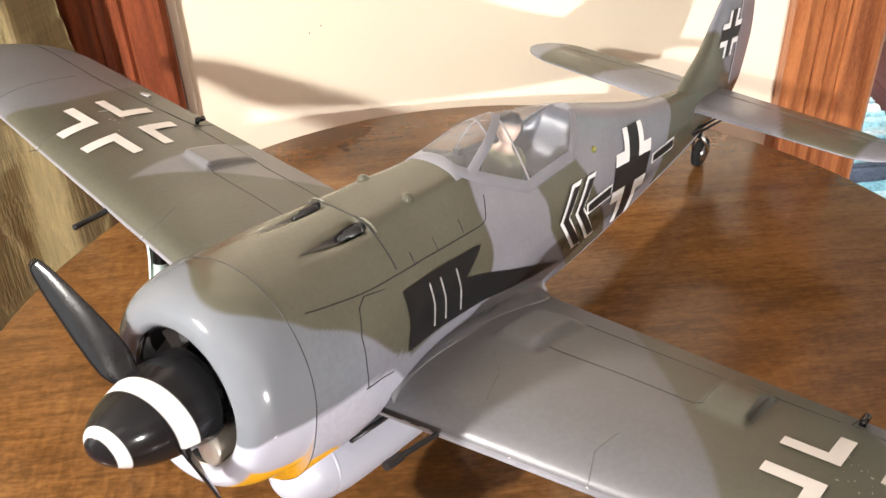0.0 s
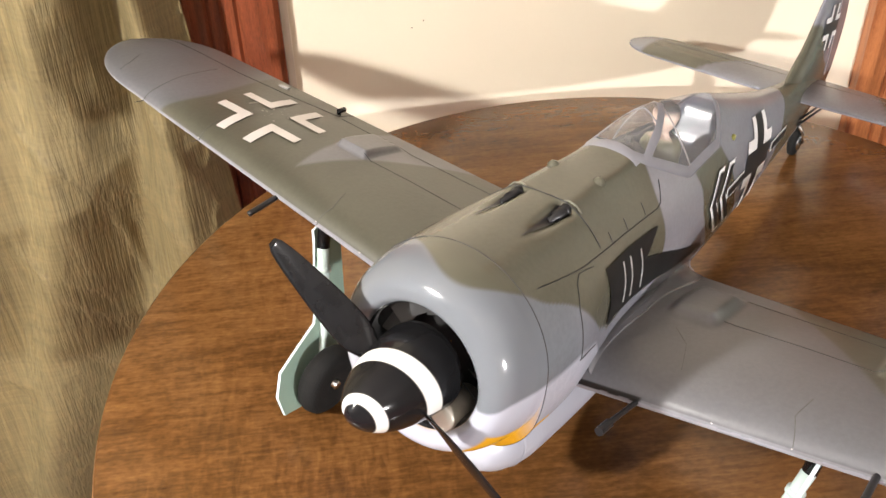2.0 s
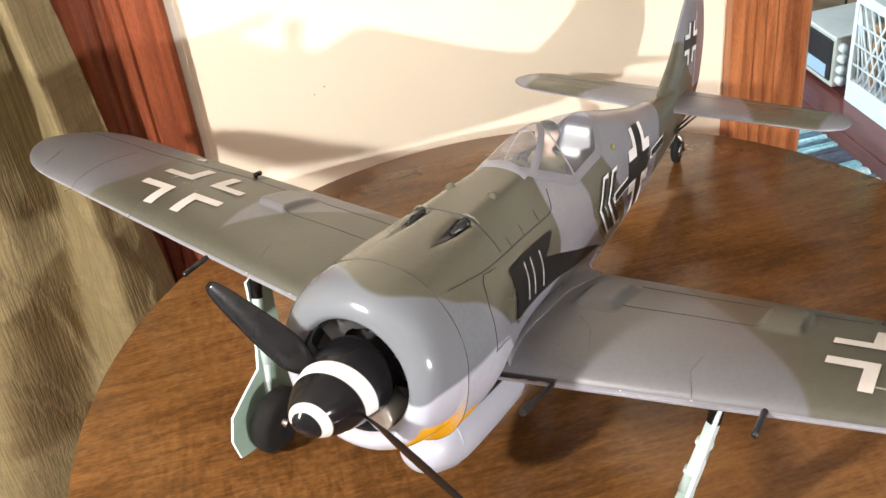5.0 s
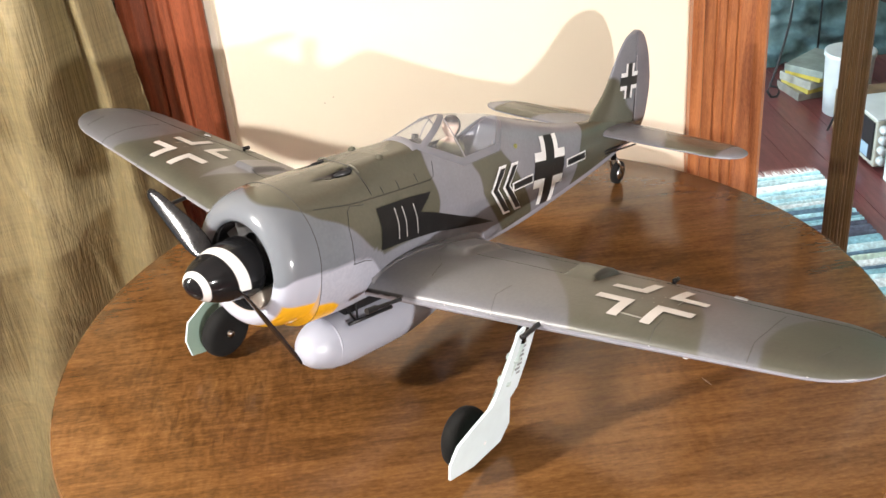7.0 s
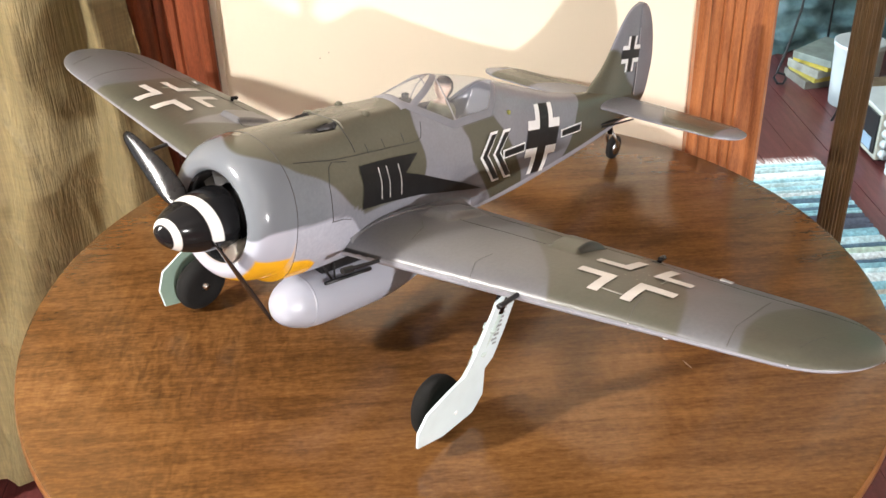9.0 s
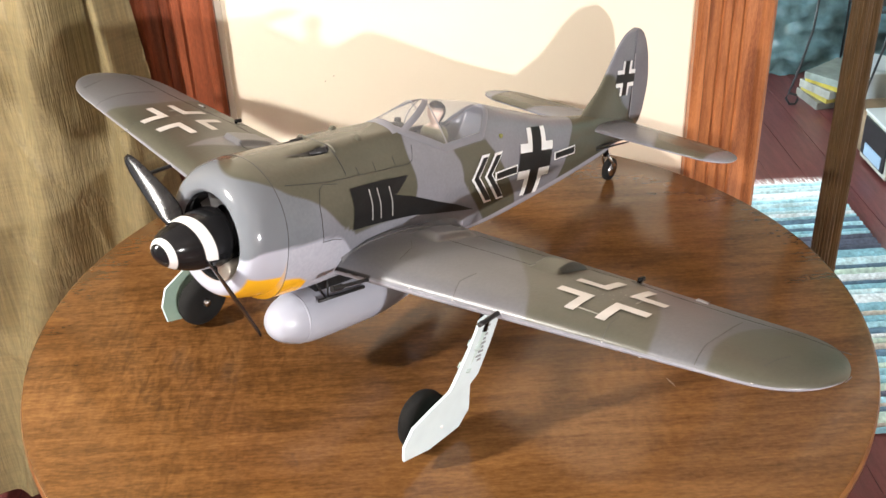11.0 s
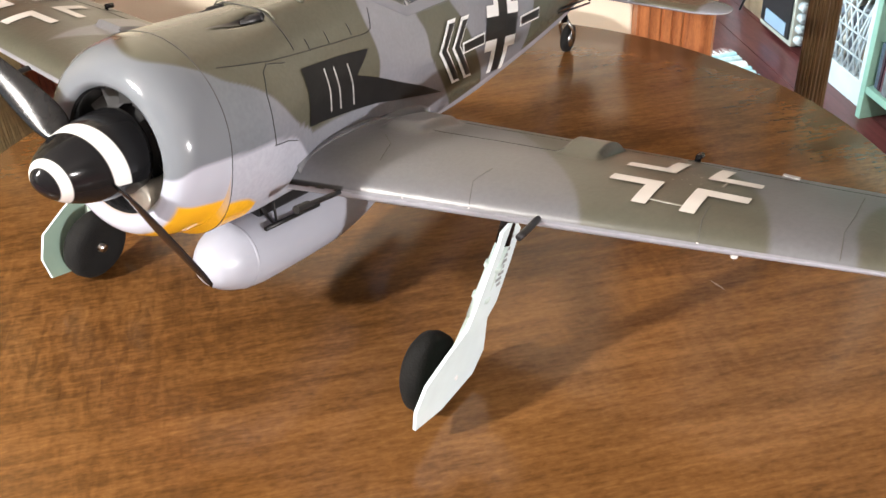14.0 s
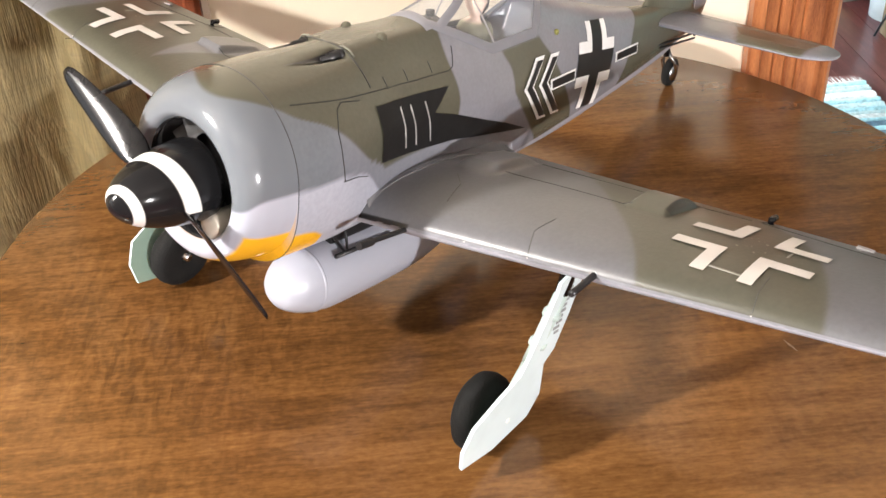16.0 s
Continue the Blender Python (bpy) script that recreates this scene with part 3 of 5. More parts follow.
def stand():
    ob = empty("wire_stand", "dark stand with slung cloth and hanging cables", "stand", pose(1.335, 1.83, 0))
    for y in (0.03, 0.63):
        part("wire_leg", tube([(0.24, y, 0.0), (0.24, y, 0.46), (0.20, y, 0.475), (0.06, y, 0.475)], 0.005, 8), m_dark, ob)
    loop = [(0.05, 0.437, 0.47), (0.042, 0.437, 0.288), (0.028, 0.437, 0.214), (0.010, 0.437, 0.133), (-0.012, 0.437, 0.060), (-0.021, 0.437, 0.033), (-0.007, 0.437, 0.011), (0.014, 0.437, 0.009), (0.023, 0.437, 0.026), (0.015, 0.437, 0.044), (-0.015, 0.437, 0.054)]
    part("cable", tube(loop, 0.0045, 8), m_dark, ob, "black looped cable")
    part("cable", tube([(0.165, 0.12, 0.47), (0.146, 0.12, 0.321), (0.121, 0.12, 0.209), (0.106, 0.12, 0.126), (0.087, 0.12, 0.063), (0.065, 0.12, 0.006)], 0.004, 8), m_dark, ob, "black hanging cable")
    part("wire_bar", tube([(0.06, 0.10, 0.47), (0.06, 0.62, 0.47)], 0.006, 8), m_dark, ob)
    rows = [[(0.03 + 0.22 * u, 0.05 + 0.6 * v, 0.47 + 0.02 * math.sin(6 * u) + 0.03 * noise.noise(Vector((u * 4, v * 4, 1)))) for u in [i / 10 for i in range(11)]] for v in [j / 16 for j in range(17)]]
    part("slung_cloth", grid(rows), mat("dark_cloth", (0.03, 0.032, 0.035), 0.9, grain=0.3), ob, "dark cloth slung over the stand")


stand()
thing("cable_box", boxes(((1.43, 1.845, 0.0), (1.72, 1.985, 0.14)), bevel=0.006), mat("brown_carton", (0.22, 0.15, 0.09), 0.8, stain=0.3, stain_scale=14), "brown carton standing behind the receiver", "box")

# ---- model aeroplane ----
K = 0.1095
plane = empty("model_aeroplane", "grey-green camouflaged model fighter standing tail-down on the table", "model aeroplane")
plane.matrix_world = Matrix(((-0.677, 0.723, 0.136, -0.291), (-0.709, -0.691, 0.142, -0.251), (0.197, 0.0, 0.980, 1.013), (0, 0, 0, 1)))


def A(s, y, z):
    """A place on the model: s aft of the spinner's tip, y to its left, z up, in full-size metres."""
    return Vector((-s * K, y * K, z * K))


# s, half width, middle height, top, bottom, roundness above
BODY = [
    (0.985, 0.6875, 0.00, 0.6875, -0.6875, 2.0),
    (1.50, 0.670, 0.00, 0.700, -0.720, 2.0),
    (1.90, 0.600, 0.00, 0.710, -0.740, 2.1),
    (2.30, 0.540, 0.00, 0.725, -0.760, 2.1),
    (2.78, 0.510, 0.00, 0.735, -0.780, 2.0),
    (3.05, 0.505, -0.01, 0.84, -0.785, 1.7),
    (3.30, 0.500, -0.02, 0.925, -0.790, 1.5),
    (3.60, 0.480, -0.03, 0.905, -0.790, 1.45),
    (4.00, 0.440, -0.05, 0.840, -0.790, 1.5),
    (4.40, 0.400, -0.06, 0.765, -0.790, 1.6),
    (4.80, 0.362, -0.07, 0.660, -0.775, 1.8),
    (5.25, 0.324, -0.07, 0.545, -0.738, 1.9),
    (6.00, 0.256, -0.07, 0.365, -0.648, 2.0),
    (6.70, 0.196, -0.07, 0.260, -0.550, 2.0),
    (7.40, 0.130, -0.08, 0.210, -0.430, 2.0),
    (8.00, 0.070, -0.10, 0.140, -0.270, 2.0),
    (8.32, 0.035, -0.11, 0.030, -0.220, 2.0),
]


def body_point(s, a):
    """a: 0 at the right, 90 degrees on top, 180 at the left side of a viewer behind."""
    hw, zc, zt, zb, nu = lerp(BODY, s)
    c, sn = math.cos(a), math.sin(a)
    n = nu if sn > 0 else 2.7
    y = hw * math.copysign(abs(c) ** (2 / n), c)
    z = zc + (zt - zc if sn > 0 else zc - zb) * math.copysign(abs(sn) ** (2 / n), sn)
    if sn > 0 and 1.7 < s < 3.1:
        z += 0.024 * step(1.86, 1.93, s) * (1 - step(2.7, 3.0, s)) * math.exp(-(((abs(y) - 0.19) / 0.085) ** 2))
    if sn > 0 and 1.3 < s < 1.92:
        z -= 0.050 * step(1.33, 1.80, s) * (1 - step(1.87, 1.91, s)) * math.exp(-(((abs(y) - 0.18) / 0.05) ** 2))
    return y, z


def side(s, z):
    """Half width of the body at a height."""
    hw, zc, zt, zb, nu = lerp(BODY, s)
    n, h = (nu, zt - zc) if z > zc else (2.7, zc - zb)
    u = min(1.0, abs(z - zc) / h)
    return hw * max(0.0, 1 - u**n) ** (1 / n)


def angle(s, z, sign=1):
    """Angle round the body of the place at a height on one side."""
    hw, zc, zt, zb, nu = lerp(BODY, s)
    n, h = (nu, zt - zc) if z > zc else (2.7, zc - zb)
    a = math.asin(math.copysign(min(1.0, abs(z - zc) / h) ** (n / 2), z - zc))
    return a if sign > 0 else math.pi - a


def skin(s, a):
    return A(s, *body_point(s, a))


def skin_sz(s, z):
    """The left side of the body, by station and height."""
    return skin(s, angle(s, z))


def curve(table, x):
    return lerp(table, x)[0]


def ribbon(place, points, width, lift, dense=8, out=None):
    """A thin strip along a line drawn on a surface."""
    line = []
    for p, q in zip(points, points[1:]):
        line += [(p[0] + (q[0] - p[0]) * i / dense, p[1] + (q[1] - p[1]) * i / dense) for i in range(dense)]
    line.append(points[-1])
    pos = [place(*p) for p in line]
    rows = []
    for i, (u, v) in enumerate(line):
        t = (pos[min(i + 1, len(pos) - 1)] - pos[max(i - 1, 0)]).normalized()
        du, dv = place(u + 0.01, v) - pos[i], place(u, v + 0.01) - pos[i]
        n = du.cross(dv).normalized()
        if n.dot(Vector(out) if out else pos[i] - A(u, 0, 0)) < 0:
            n = -n
        w = n.cross(t).normalized() * width * K / 2
        rows.append([pos[i] - w + n * (lift * 0.2), pos[i] - w * 0.8 + n * lift, pos[i] + w * 0.8 + n * lift, pos[i] + w + n * (lift * 0.2)])
    return grid(rows)


def sheet(place, poly, lift, cuts=5, away=(0, 1, 0)):
    """A thin marking that follows a surface; poly in the surface's own two numbers."""
    bm = bmesh.new()
    f = bm.faces.new([bm.verts.new((u, v, 0)) for u, v in poly])
    bmesh.ops.triangulate(bm, faces=[f])
    bmesh.ops.subdivide_edges(bm, edges=bm.edges[:], cuts=cuts, use_grid_fill=True)
    for v in bm.verts:
        u, w, base = v.co.x, v.co.y, place(v.co.x, v.co.y)
        n = (place(u + 0.01, w) - base).cross(place(u, w + 0.01) - base).normalized()
        if n.dot(Vector(away)) < 0:
            n = -n
        v.co = base + (n * 0.8 + Vector(away) * 0.35) * lift
    bmesh.ops.recalc_face_normals(bm, faces=bm.faces[:])
    for f in bm.faces:
        if f.normal.dot(Vector(away)) < 0:
            f.normal_flip()
    return bm


FRONT_EDGE = [(-180, 2.1), (-102, 1.97), (-84, 1.80), (-60, 1.45), (-45, 1.15), (-32, 1.0), (-13, 0.83), (0, 0.735), (11, 0.705), (22, 0.74), (33, 0.87), (42, 1.01), (50, 1.13), (58, 1.33), (66, 1.47), (86, 1.715), (91, 1.79), (102, 1.97), (180, 2.1)]
PALE_EDGE = [(0.55, -0.12), (0.62, -0.08), (0.70, -0.02), (0.80, 0.0), (1.0, 0.0), (1.2, -0.015), (1.45, -0.035), (1.74, -0.105), (1.96, -0.32), (2.3, -0.52), (3.0, -0.60), (4.0, -0.655), (4.5, -0.615), (5.2, -0.550), (5.9, -0.485), (6.6, -0.405), (7.2, -0.325), (8.3, -0.20)]
# station, degrees from the top
YELLOW_EDGE = [(0.60, 118.5), (0.90, 117.0), (1.19, 121.0), (1.31, 127.0)]
SILL = [(2.84, 0.745), (2.95, 0.685), (3.55, 0.430), (4.29, 0.430), (4.58, 0.700)]


def sill(s):
    for (a, za), (b, zb) in zip(SILL, SILL[1:]):
        if s <= b:
            return za + (zb - za) * (s - a) / (b - a)
    return SILL[-1][1]


def over(col, new_, d, e=0.020):
    return mix3(col, new_, step(-e, e, d))


def body_paint(p):
    s, y, z = -p.x / K, p.y / K, p.z / K
    col = mix3(COWL, GREY, step(1.25, 1.62, s))
    f = curve(FRONT_EDGE, math.degrees(math.atan2(y, z)))
    col = over(col, GREEN, min(s - f, 2.945 + 0.04 * math.sin(9 * z) - s, z + 0.13))
    if s > 2.0:
        back = curve([(-0.7, 4.55), (-0.41, 4.23), (0.0, 3.85), (0.11, 3.83), (0.24, 3.80), (0.37, 3.71), (0.6, 3.6)], z)
        col = over(col, VIOLET, min(s - 2.945 - 0.04 * math.sin(9 * z), back - s))
        arc = 0.62 - math.hypot((s - 3.72) / 1.0, (z + 0.62) / 0.95)
        if s < back:
            col = over(col, mix3(VIOLET, GREY, 0.8), min(arc, s - 2.95), 0.03)
        end = curve([(-0.6, 5.15), (-0.39, 5.02), (0.19, 4.55), (0.37, 4.38), (0.5, 4.3)], z)
        col = over(col, GREEN, min(s - back, end - s, 0.405 - z))
        col = over(col, VIOLET, max(s - end, min(s - back, z - 0.405)))
        col = over(col, GREEN, s - curve([(-0.5, 6.1), (-0.24, 6.24), (0.06, 6.32), (0.23, 6.46), (0.5, 6.6)], z))
    col = over(col, BELLY, curve(PALE_EDGE, s) - z, 0.016)
    if 0.6 < s < 1.8 and z < 0:
        turn = math.degrees(math.atan2(abs(y), z))
        col = over(col, YELLOW, min((turn - curve(YELLOW_EDGE, s)) * 0.012, s - 0.648, 1.31 - s), 0.014)
    return col


# body skin, cut down to the sill along the cockpit
NS, NA = 640, 288
rows = []
for i in range(NS + 1):
    s = 0.985 + (8.32 - 0.985) * i / NS
    if abs(s - 2.84) < 0.008:
        s = 2.84
    row = []
    for k in range(NA):
        y, z = body_point(s, 2 * math.pi * k / NA)
        if 2.84 <= s <= 4.58:
            zl = sill(s)
            if z > zl:
                yl = side(s, zl)
                y = max(-yl, min(yl, y))
                z = zl - 0.24 * step(0.03, 0.055, yl - abs(y)) * step(2.9, 3.0, s) * (1 - step(4.4, 4.5, s))
        row.append(A(s, y, z))
    rows.append(row)
fus = part("fuselage", grid(rows, True, True), paint, plane, "grey and dark green foam fuselage")
paint_mesh(fus, lambda p: (0.066, 0.070, 0.095) if 2.9 < -p.x / K < 4.55 and p.z / K > sill(-p.x / K) - 0.26 and abs(p.y / K) < side(-p.x / K, p.z / K) - 0.02 else body_paint(p))

# canopy: shell over the sill, panes of clear plastic between painted frames
rows = []
for i in range(61):
    s = 2.842 + (4.575 - 2.842) * i / 60
    a0 = angle(s, sill(s))
    rows.append([skin(s, a0 + (math.pi - 2 * a0) * k / 40) for k in range(41)])
canopy = part("canopy", grid(rows), m_glass, plane, "clear plastic canopy with grey frames")
canopy.visible_shadow = False
m_frame = mat("canopy_frame_grey", VIOLET, 0.4, stain=0.08, stain_scale=30)
m_frame_pale = mat("canopy_frame_pale", (0.30, 0.29, 0.30), 0.4, stain=0.08, stain_scale=30)
LIFT = 0.0006
for sg in (1, -1):
    def cs_(s, z, sg=sg):
        return skin(s, angle(s, z, sg))
    part("sill_frame", ribbon(cs_, [(2.88, 0.72), (2.97, 0.685), (3.55, 0.442), (4.28, 0.442), (4.55, 0.690)], 0.09, LIFT, 16), m_frame, canopy)
    part("windscreen_post", ribbon(cs_, [(2.97, 0.69), (3.15, 0.765), (3.34, 0.845), (3.46, 0.885), (3.53, 0.910)], 0.075, LIFT, 10), m_frame, canopy)
    part("windscreen_arch", ribbon(cs_, [(3.60, 0.47), (3.56, 0.62), (3.53, 0.75), (3.52, 0.85), (3.52, 0.905)], 0.022, LIFT, 10), m_frame_pale, canopy)
part("windscreen_top", ribbon(skin, [(3.29, math.acos(0.42)), (3.30, math.pi / 2), (3.29, math.acos(-0.42))], 0.016, LIFT, 10), m_frame, canopy)
part("windscreen_base", ribbon(skin, [(2.87, math.acos(0.45)), (2.86, math.pi / 2), (2.87, math.acos(-0.45))], 0.10, LIFT, 10), m_frame, canopy)
# gunsight behind the windscreen
part("gunsight", boxes((A(3.16, -0.025, 0.60), A(3.10, 0.025, 0.76)), (A(3.20, -0.05, 0.60), A(3.06, 0.05, 0.64)), bevel=0.0004), m_fan, canopy, "small dark gunsight", smooth=False)
# headrest plate and instrument coaming
bm = lathe([(-3.18 * K, 0.0005), (-3.18 * K, 0.15 * K), (-3.02 * K, 0.16 * K), (-2.92 * K, 0.12 * K), (-2.90 * K, 0.0005)], 24)
bmesh.ops.translate(bm, vec=A(0, 0, 0.56), verts=bm.verts[:])
part("instrument_coaming", bm, m_fan, plane)
# the seated pilot doll, a plain bust
bust = [(0.18, 0.17), (0.40, 0.17), (0.46, 0.17), (0.52, 0.14), (0.555, 0.07), (0.585, 0.055), (0.61, 0.075), (0.66, 0.105), (0.715, 0.115), (0.775, 0.10), (0.815, 0.06), (0.83, 0.001)]
bm = lathe([(z * K, r * K) for z, r in bust], 28, "Z")
bmesh.ops.scale(bm, vec=(0.85, 1, 1), verts=bm.verts[:])
bmesh.ops.translate(bm, vec=A(3.77, 0, 0.035), verts=bm.verts[:])
m_doll = mat("doll_paint", (0.4, 0.3, 0.2), 0.5, attr="paint")
paint_mesh(part("pilot_doll", bm, m_doll, plane, "plain painted pilot bust"), lambda p: (0.13, 0.125, 0.07) if p.z / K < 0.58 else (0.022, 0.023, 0.030) if p.z / K > 0.755 or -p.x / K > 3.75 else (0.62, 0.46, 0.38))

# cowl ring, fan, motor
DROP = -0.028  # the thrust line lies a little below the body axis
prof = [(0.98, 0.40), (0.72, 0.405), (0.65, 0.425), (0.61, 0.455), (0.603, 0.49), (0.615, 0.54), (0.655, 0.595), (0.74, 0.645), (0.86, 0.675), (0.93, 0.683), (0.985, 0.6875)]
prof = [(-s * K, r * K) for s, r in prof]
steps = [(k, *q) for k, q in enumerate(prof)]
fine = [tuple(lerp(steps, i / 10)) for i in range(10 * (len(prof) - 1) + 1)]
m_gloss = mat("gloss_camouflage_paint", GREY, 0.12, stain=0.06, stain_scale=12, attr="paint")
bm = lathe(fine, 288)
for v in bm.verts:
    v.co.z += DROP * K * (1 - step(0.44, 0.69, math.hypot(v.co.y, v.co.z) / K))
paint_mesh(part("cowl_ring", bm, m_gloss, plane, "glossy grey cowl ring with pale underside"), lambda p: (0.015, 0.015, 0.016) if math.hypot(p.y, p.z - DROP * K) < 0.427 * K else body_paint(p))
fan = part("cooling_fan", lathe([(-0.99 * K, 0.405 * K), (-0.95 * K, 0.36 * K), (-0.97 * K, 0.2 * K), (-0.97 * K, 0.0005)], 40), m_fan, plane, "black cooling fan behind the spinner")
m_fan_blade = mat("grey_fan_plastic", (0.075, 0.075, 0.078), 0.3, grain=0.1)
for k in range(14):
    a = 2 * math.pi * k / 14
    rows = [[Matrix.Rotation(a, 3, "X") @ Vector((-(0.78 + 0.13 * u) * K, (0.075 * (2 * u - 1)) * K, r * K)) for u in (0, 0.5, 1)] for r in (0.25, 0.33, 0.402)]
    part("fan_blade", grid(rows), m_fan_blade, fan)
bm = lathe([(-0.63 * K, 0.03 * K), (-0.63 * K, 0.085 * K), (-0.645 * K, 0.095 * K), (-0.94 * K, 0.095 * K)], 20, cap=True)
bmesh.ops.translate(bm, vec=A(0, 0.20, -0.31), verts=bm.verts[:])
part("gearbox_housing", bm, mat("pale_alloy", (0.62, 0.58, 0.50), 0.35, 0.3, stain=0.1, stain_scale=60), plane, "pale alloy motor gearbox in the air intake")

SPIN = [(0.0, 0.0005), (0.004, 0.028), (0.012, 0.050), (0.04, 0.094), (0.10, 0.149), (0.20, 0.204), (0.32, 0.245), (0.45, 0.272), (0.56, 0.285), (0.66, 0.291), (0.70, 0.281), (0.70, 0.05)]
SPIRAL = [(-0.30, 0.022, 0.008), (-0.12, 0.036, 0.016), (0.0, 0.050, 0.020), (0.25, 0.100, 0.030), (0.5, 0.170, 0.036), (0.75, 0.245, 0.042), (1.0, 0.332, 0.054), (1.25, 0.436, 0.060), (1.33, 0.475, 0.060)]


def spin_paint(p):
    s, th = -p.x / K, math.atan2(p.y, p.z) / (2 * math.pi)
    d = -1.0
    for turn in (-1, 0, 1, 2):
        u = th + turn
        if -0.30 <= u <= 1.315:
            c, w = lerp(SPIRAL, u)
            d = max(d, w - abs(s - c))
    return mix3((0.010, 0.010, 0.011), (0.80, 0.80, 0.78), step(-0.0045, 0.0045, d))


fine = [(a[0] + (b[0] - a[0]) * t / 26, lerp(SPIN, a[0] + (b[0] - a[0]) * t / 26)[0] if b[0] <= 0.66 else a[1] + (b[1] - a[1]) * t / 26) for a, b in zip(SPIN, SPIN[1:]) for t in range(26)] + [SPIN[-1]]
m_spin = mat("gloss_spinner_paint", (0.02, 0.02, 0.02), 0.14, attr="paint")
m_spin.node_tree.nodes["Principled BSDF"].inputs["Specular IOR Level"].default_value = 0.25
spinner = paint_mesh(part("spinner", lathe([(-s * K, r * K) for s, r in fine], 360), m_spin, plane, "glossy black spinner with a white spiral"), spin_paint)
spinner.location = A(0, 0, DROP)


def blade(angle_):
    """One propeller blade, twisted from root to tip."""
    rows = []
    for i in range(25):
        u = i / 24
        r = 0.22 + 0.93 * u
        ch = lerp([(0.0, 0.055), (0.16, 0.112), (0.40, 0.116), (0.65, 0.096), (0.85, 0.074), (0.97, 0.050), (1.0, 0.030)], u)[0]
        tw = -math.radians(lerp([(0.0, 50.0), (0.2, 36.0), (0.45, 30.0), (0.7, 27.5), (1.0, 24.0)], u)[0])
        ring = []
        for j in range(16):
            a = 2 * math.pi * j / 16
            c, t = ch * math.cos(a), (0.015 - 0.007 * u) * math.sin(a) + 0.004 * math.cos(a) ** 2
            ring.append(A(0.43 - 0.03 * (r - 0.5) - (c * math.sin(tw) - t * math.cos(tw)), c * math.cos(tw) + t * math.sin(tw), r))
        rows.append(ring)
    bm = grid(rows, True, True)
    bmesh.ops.transform(bm, matrix=Matrix.Rotation(angle_, 4, "X"), verts=bm.verts[:])
    return bm


for a in (61, 241):
    part("propeller_blade", blade(math.radians(a)), m_prop, plane, "glossy black plastic propeller blade").location = A(0, 0, DROP)

# ---- body markings and panel work ----

def turned(cs, cz, ca, pts):
    c, s_ = math.cos(ca), math.sin(ca)
    return [(cs + u * c + v * s_, cz - u * s_ + v * c) for u, v in pts]


def patches(place, cs, cz, ca, rects, lift, n=10):
    """Thin oblongs that follow a surface, turned about one centre."""
    bm = bmesh.new()
    for u0, u1, v0, v1 in rects:
        vs = []
        for i in range(n + 1):
            row = []
            for k in range(n + 1):
                s, z = turned(cs, cz, ca, [(u0 + (u1 - u0) * i / n, v0 + (v1 - v0) * k / n)])[0]
                base = place(s, z)
                out = (place(s + 0.01, z) - base).cross(place(s, z + 0.01) - base).normalized()
                row.append(bm.verts.new(base + (out if out.y > 0 else -out) * lift))
            vs.append(row)
        for a, b in zip(vs, vs[1:]):
            for k in range(n):
                bm.faces.new((a[k], a[k + 1], b[k + 1], b[k]))
    return bm


def beam_cross(place, cs, cz, ca, reach, bar_w, edge, parent, lift=0.0012, low=None):
    """A black beam cross with white angles in its corners."""
    low = low or reach
    arms = [(-bar_w, bar_w, -low, reach), (-reach, -bar_w, -bar_w, bar_w), (bar_w, reach, -bar_w, bar_w)]
    part("black_cross", patches(place, cs, cz, ca, arms, lift), m_dblack, parent, smooth=False)
    for du in (-1, 1):
        for dv in (-1, 1):
            rv = low if dv < 0 else reach
            legs = [(bar_w, reach, bar_w, bar_w + edge), (bar_w, bar_w + edge, bar_w + edge, rv)]
            part("white_cross_angle", patches(place, cs, cz, ca, [(du * a, du * b, dv * c, dv * d) for a, b, c, d in legs], lift), m_white, parent, smooth=False)


beam_cross(skin_sz, 5.43, -0.045, math.radians(6), 0.395, 0.112, 0.108, plane, low=0.45)


def chevron(tip_s, tip_z, w):
    up, dn = (0.245, 0.235), (0.335, -0.355)
    outer = [(tip_s, tip_z), (tip_s + up[0], tip_z + up[1]), (tip_s + up[0] + w, tip_z + up[1] - 0.005), (tip_s + w + 0.01, tip_z - 0.002), (tip_s + dn[0] + w, tip_z + dn[1] - 0.01), (tip_s + dn[0], tip_z + dn[1])]
    return outer


for ts, tz in ((3.97, 0.005), (4.245, -0.015)):
    part("white_chevron_edge", sheet(skin_sz, chevron(ts, tz, 0.165), 0.0014, 9), m_white, plane, smooth=False)
    i = [(ts + 0.045, tz), (ts + 0.262, tz + 0.205), (ts + 0.36, tz + 0.20), (ts + 0.14, tz), (ts + 0.462, tz - 0.332), (ts + 0.350, tz - 0.325)]
    part("black_chevron", sheet(skin_sz, i, 0.0021, 9), m_dblack, plane, smooth=False)
for a, b, zt, zb in ((4.50, 5.005, -0.010, -0.126), (5.915, 6.465, -0.036, -0.154)):
    part("white_bar_edge", sheet(skin_sz, [(a, zb + 0.005), (b, zb - 0.005), (b - 0.015, zt), (a - 0.02, zt)], 0.0010, 7), m_white, plane, smooth=False)
    part("black_bar", sheet(skin_sz, [(a + 0.025, zb + 0.024), (b - 0.03, zb + 0.014), (b - 0.04, zt - 0.018), (a + 0.01, zt - 0.018)], 0.0017, 7), m_dblack, plane, smooth=False)

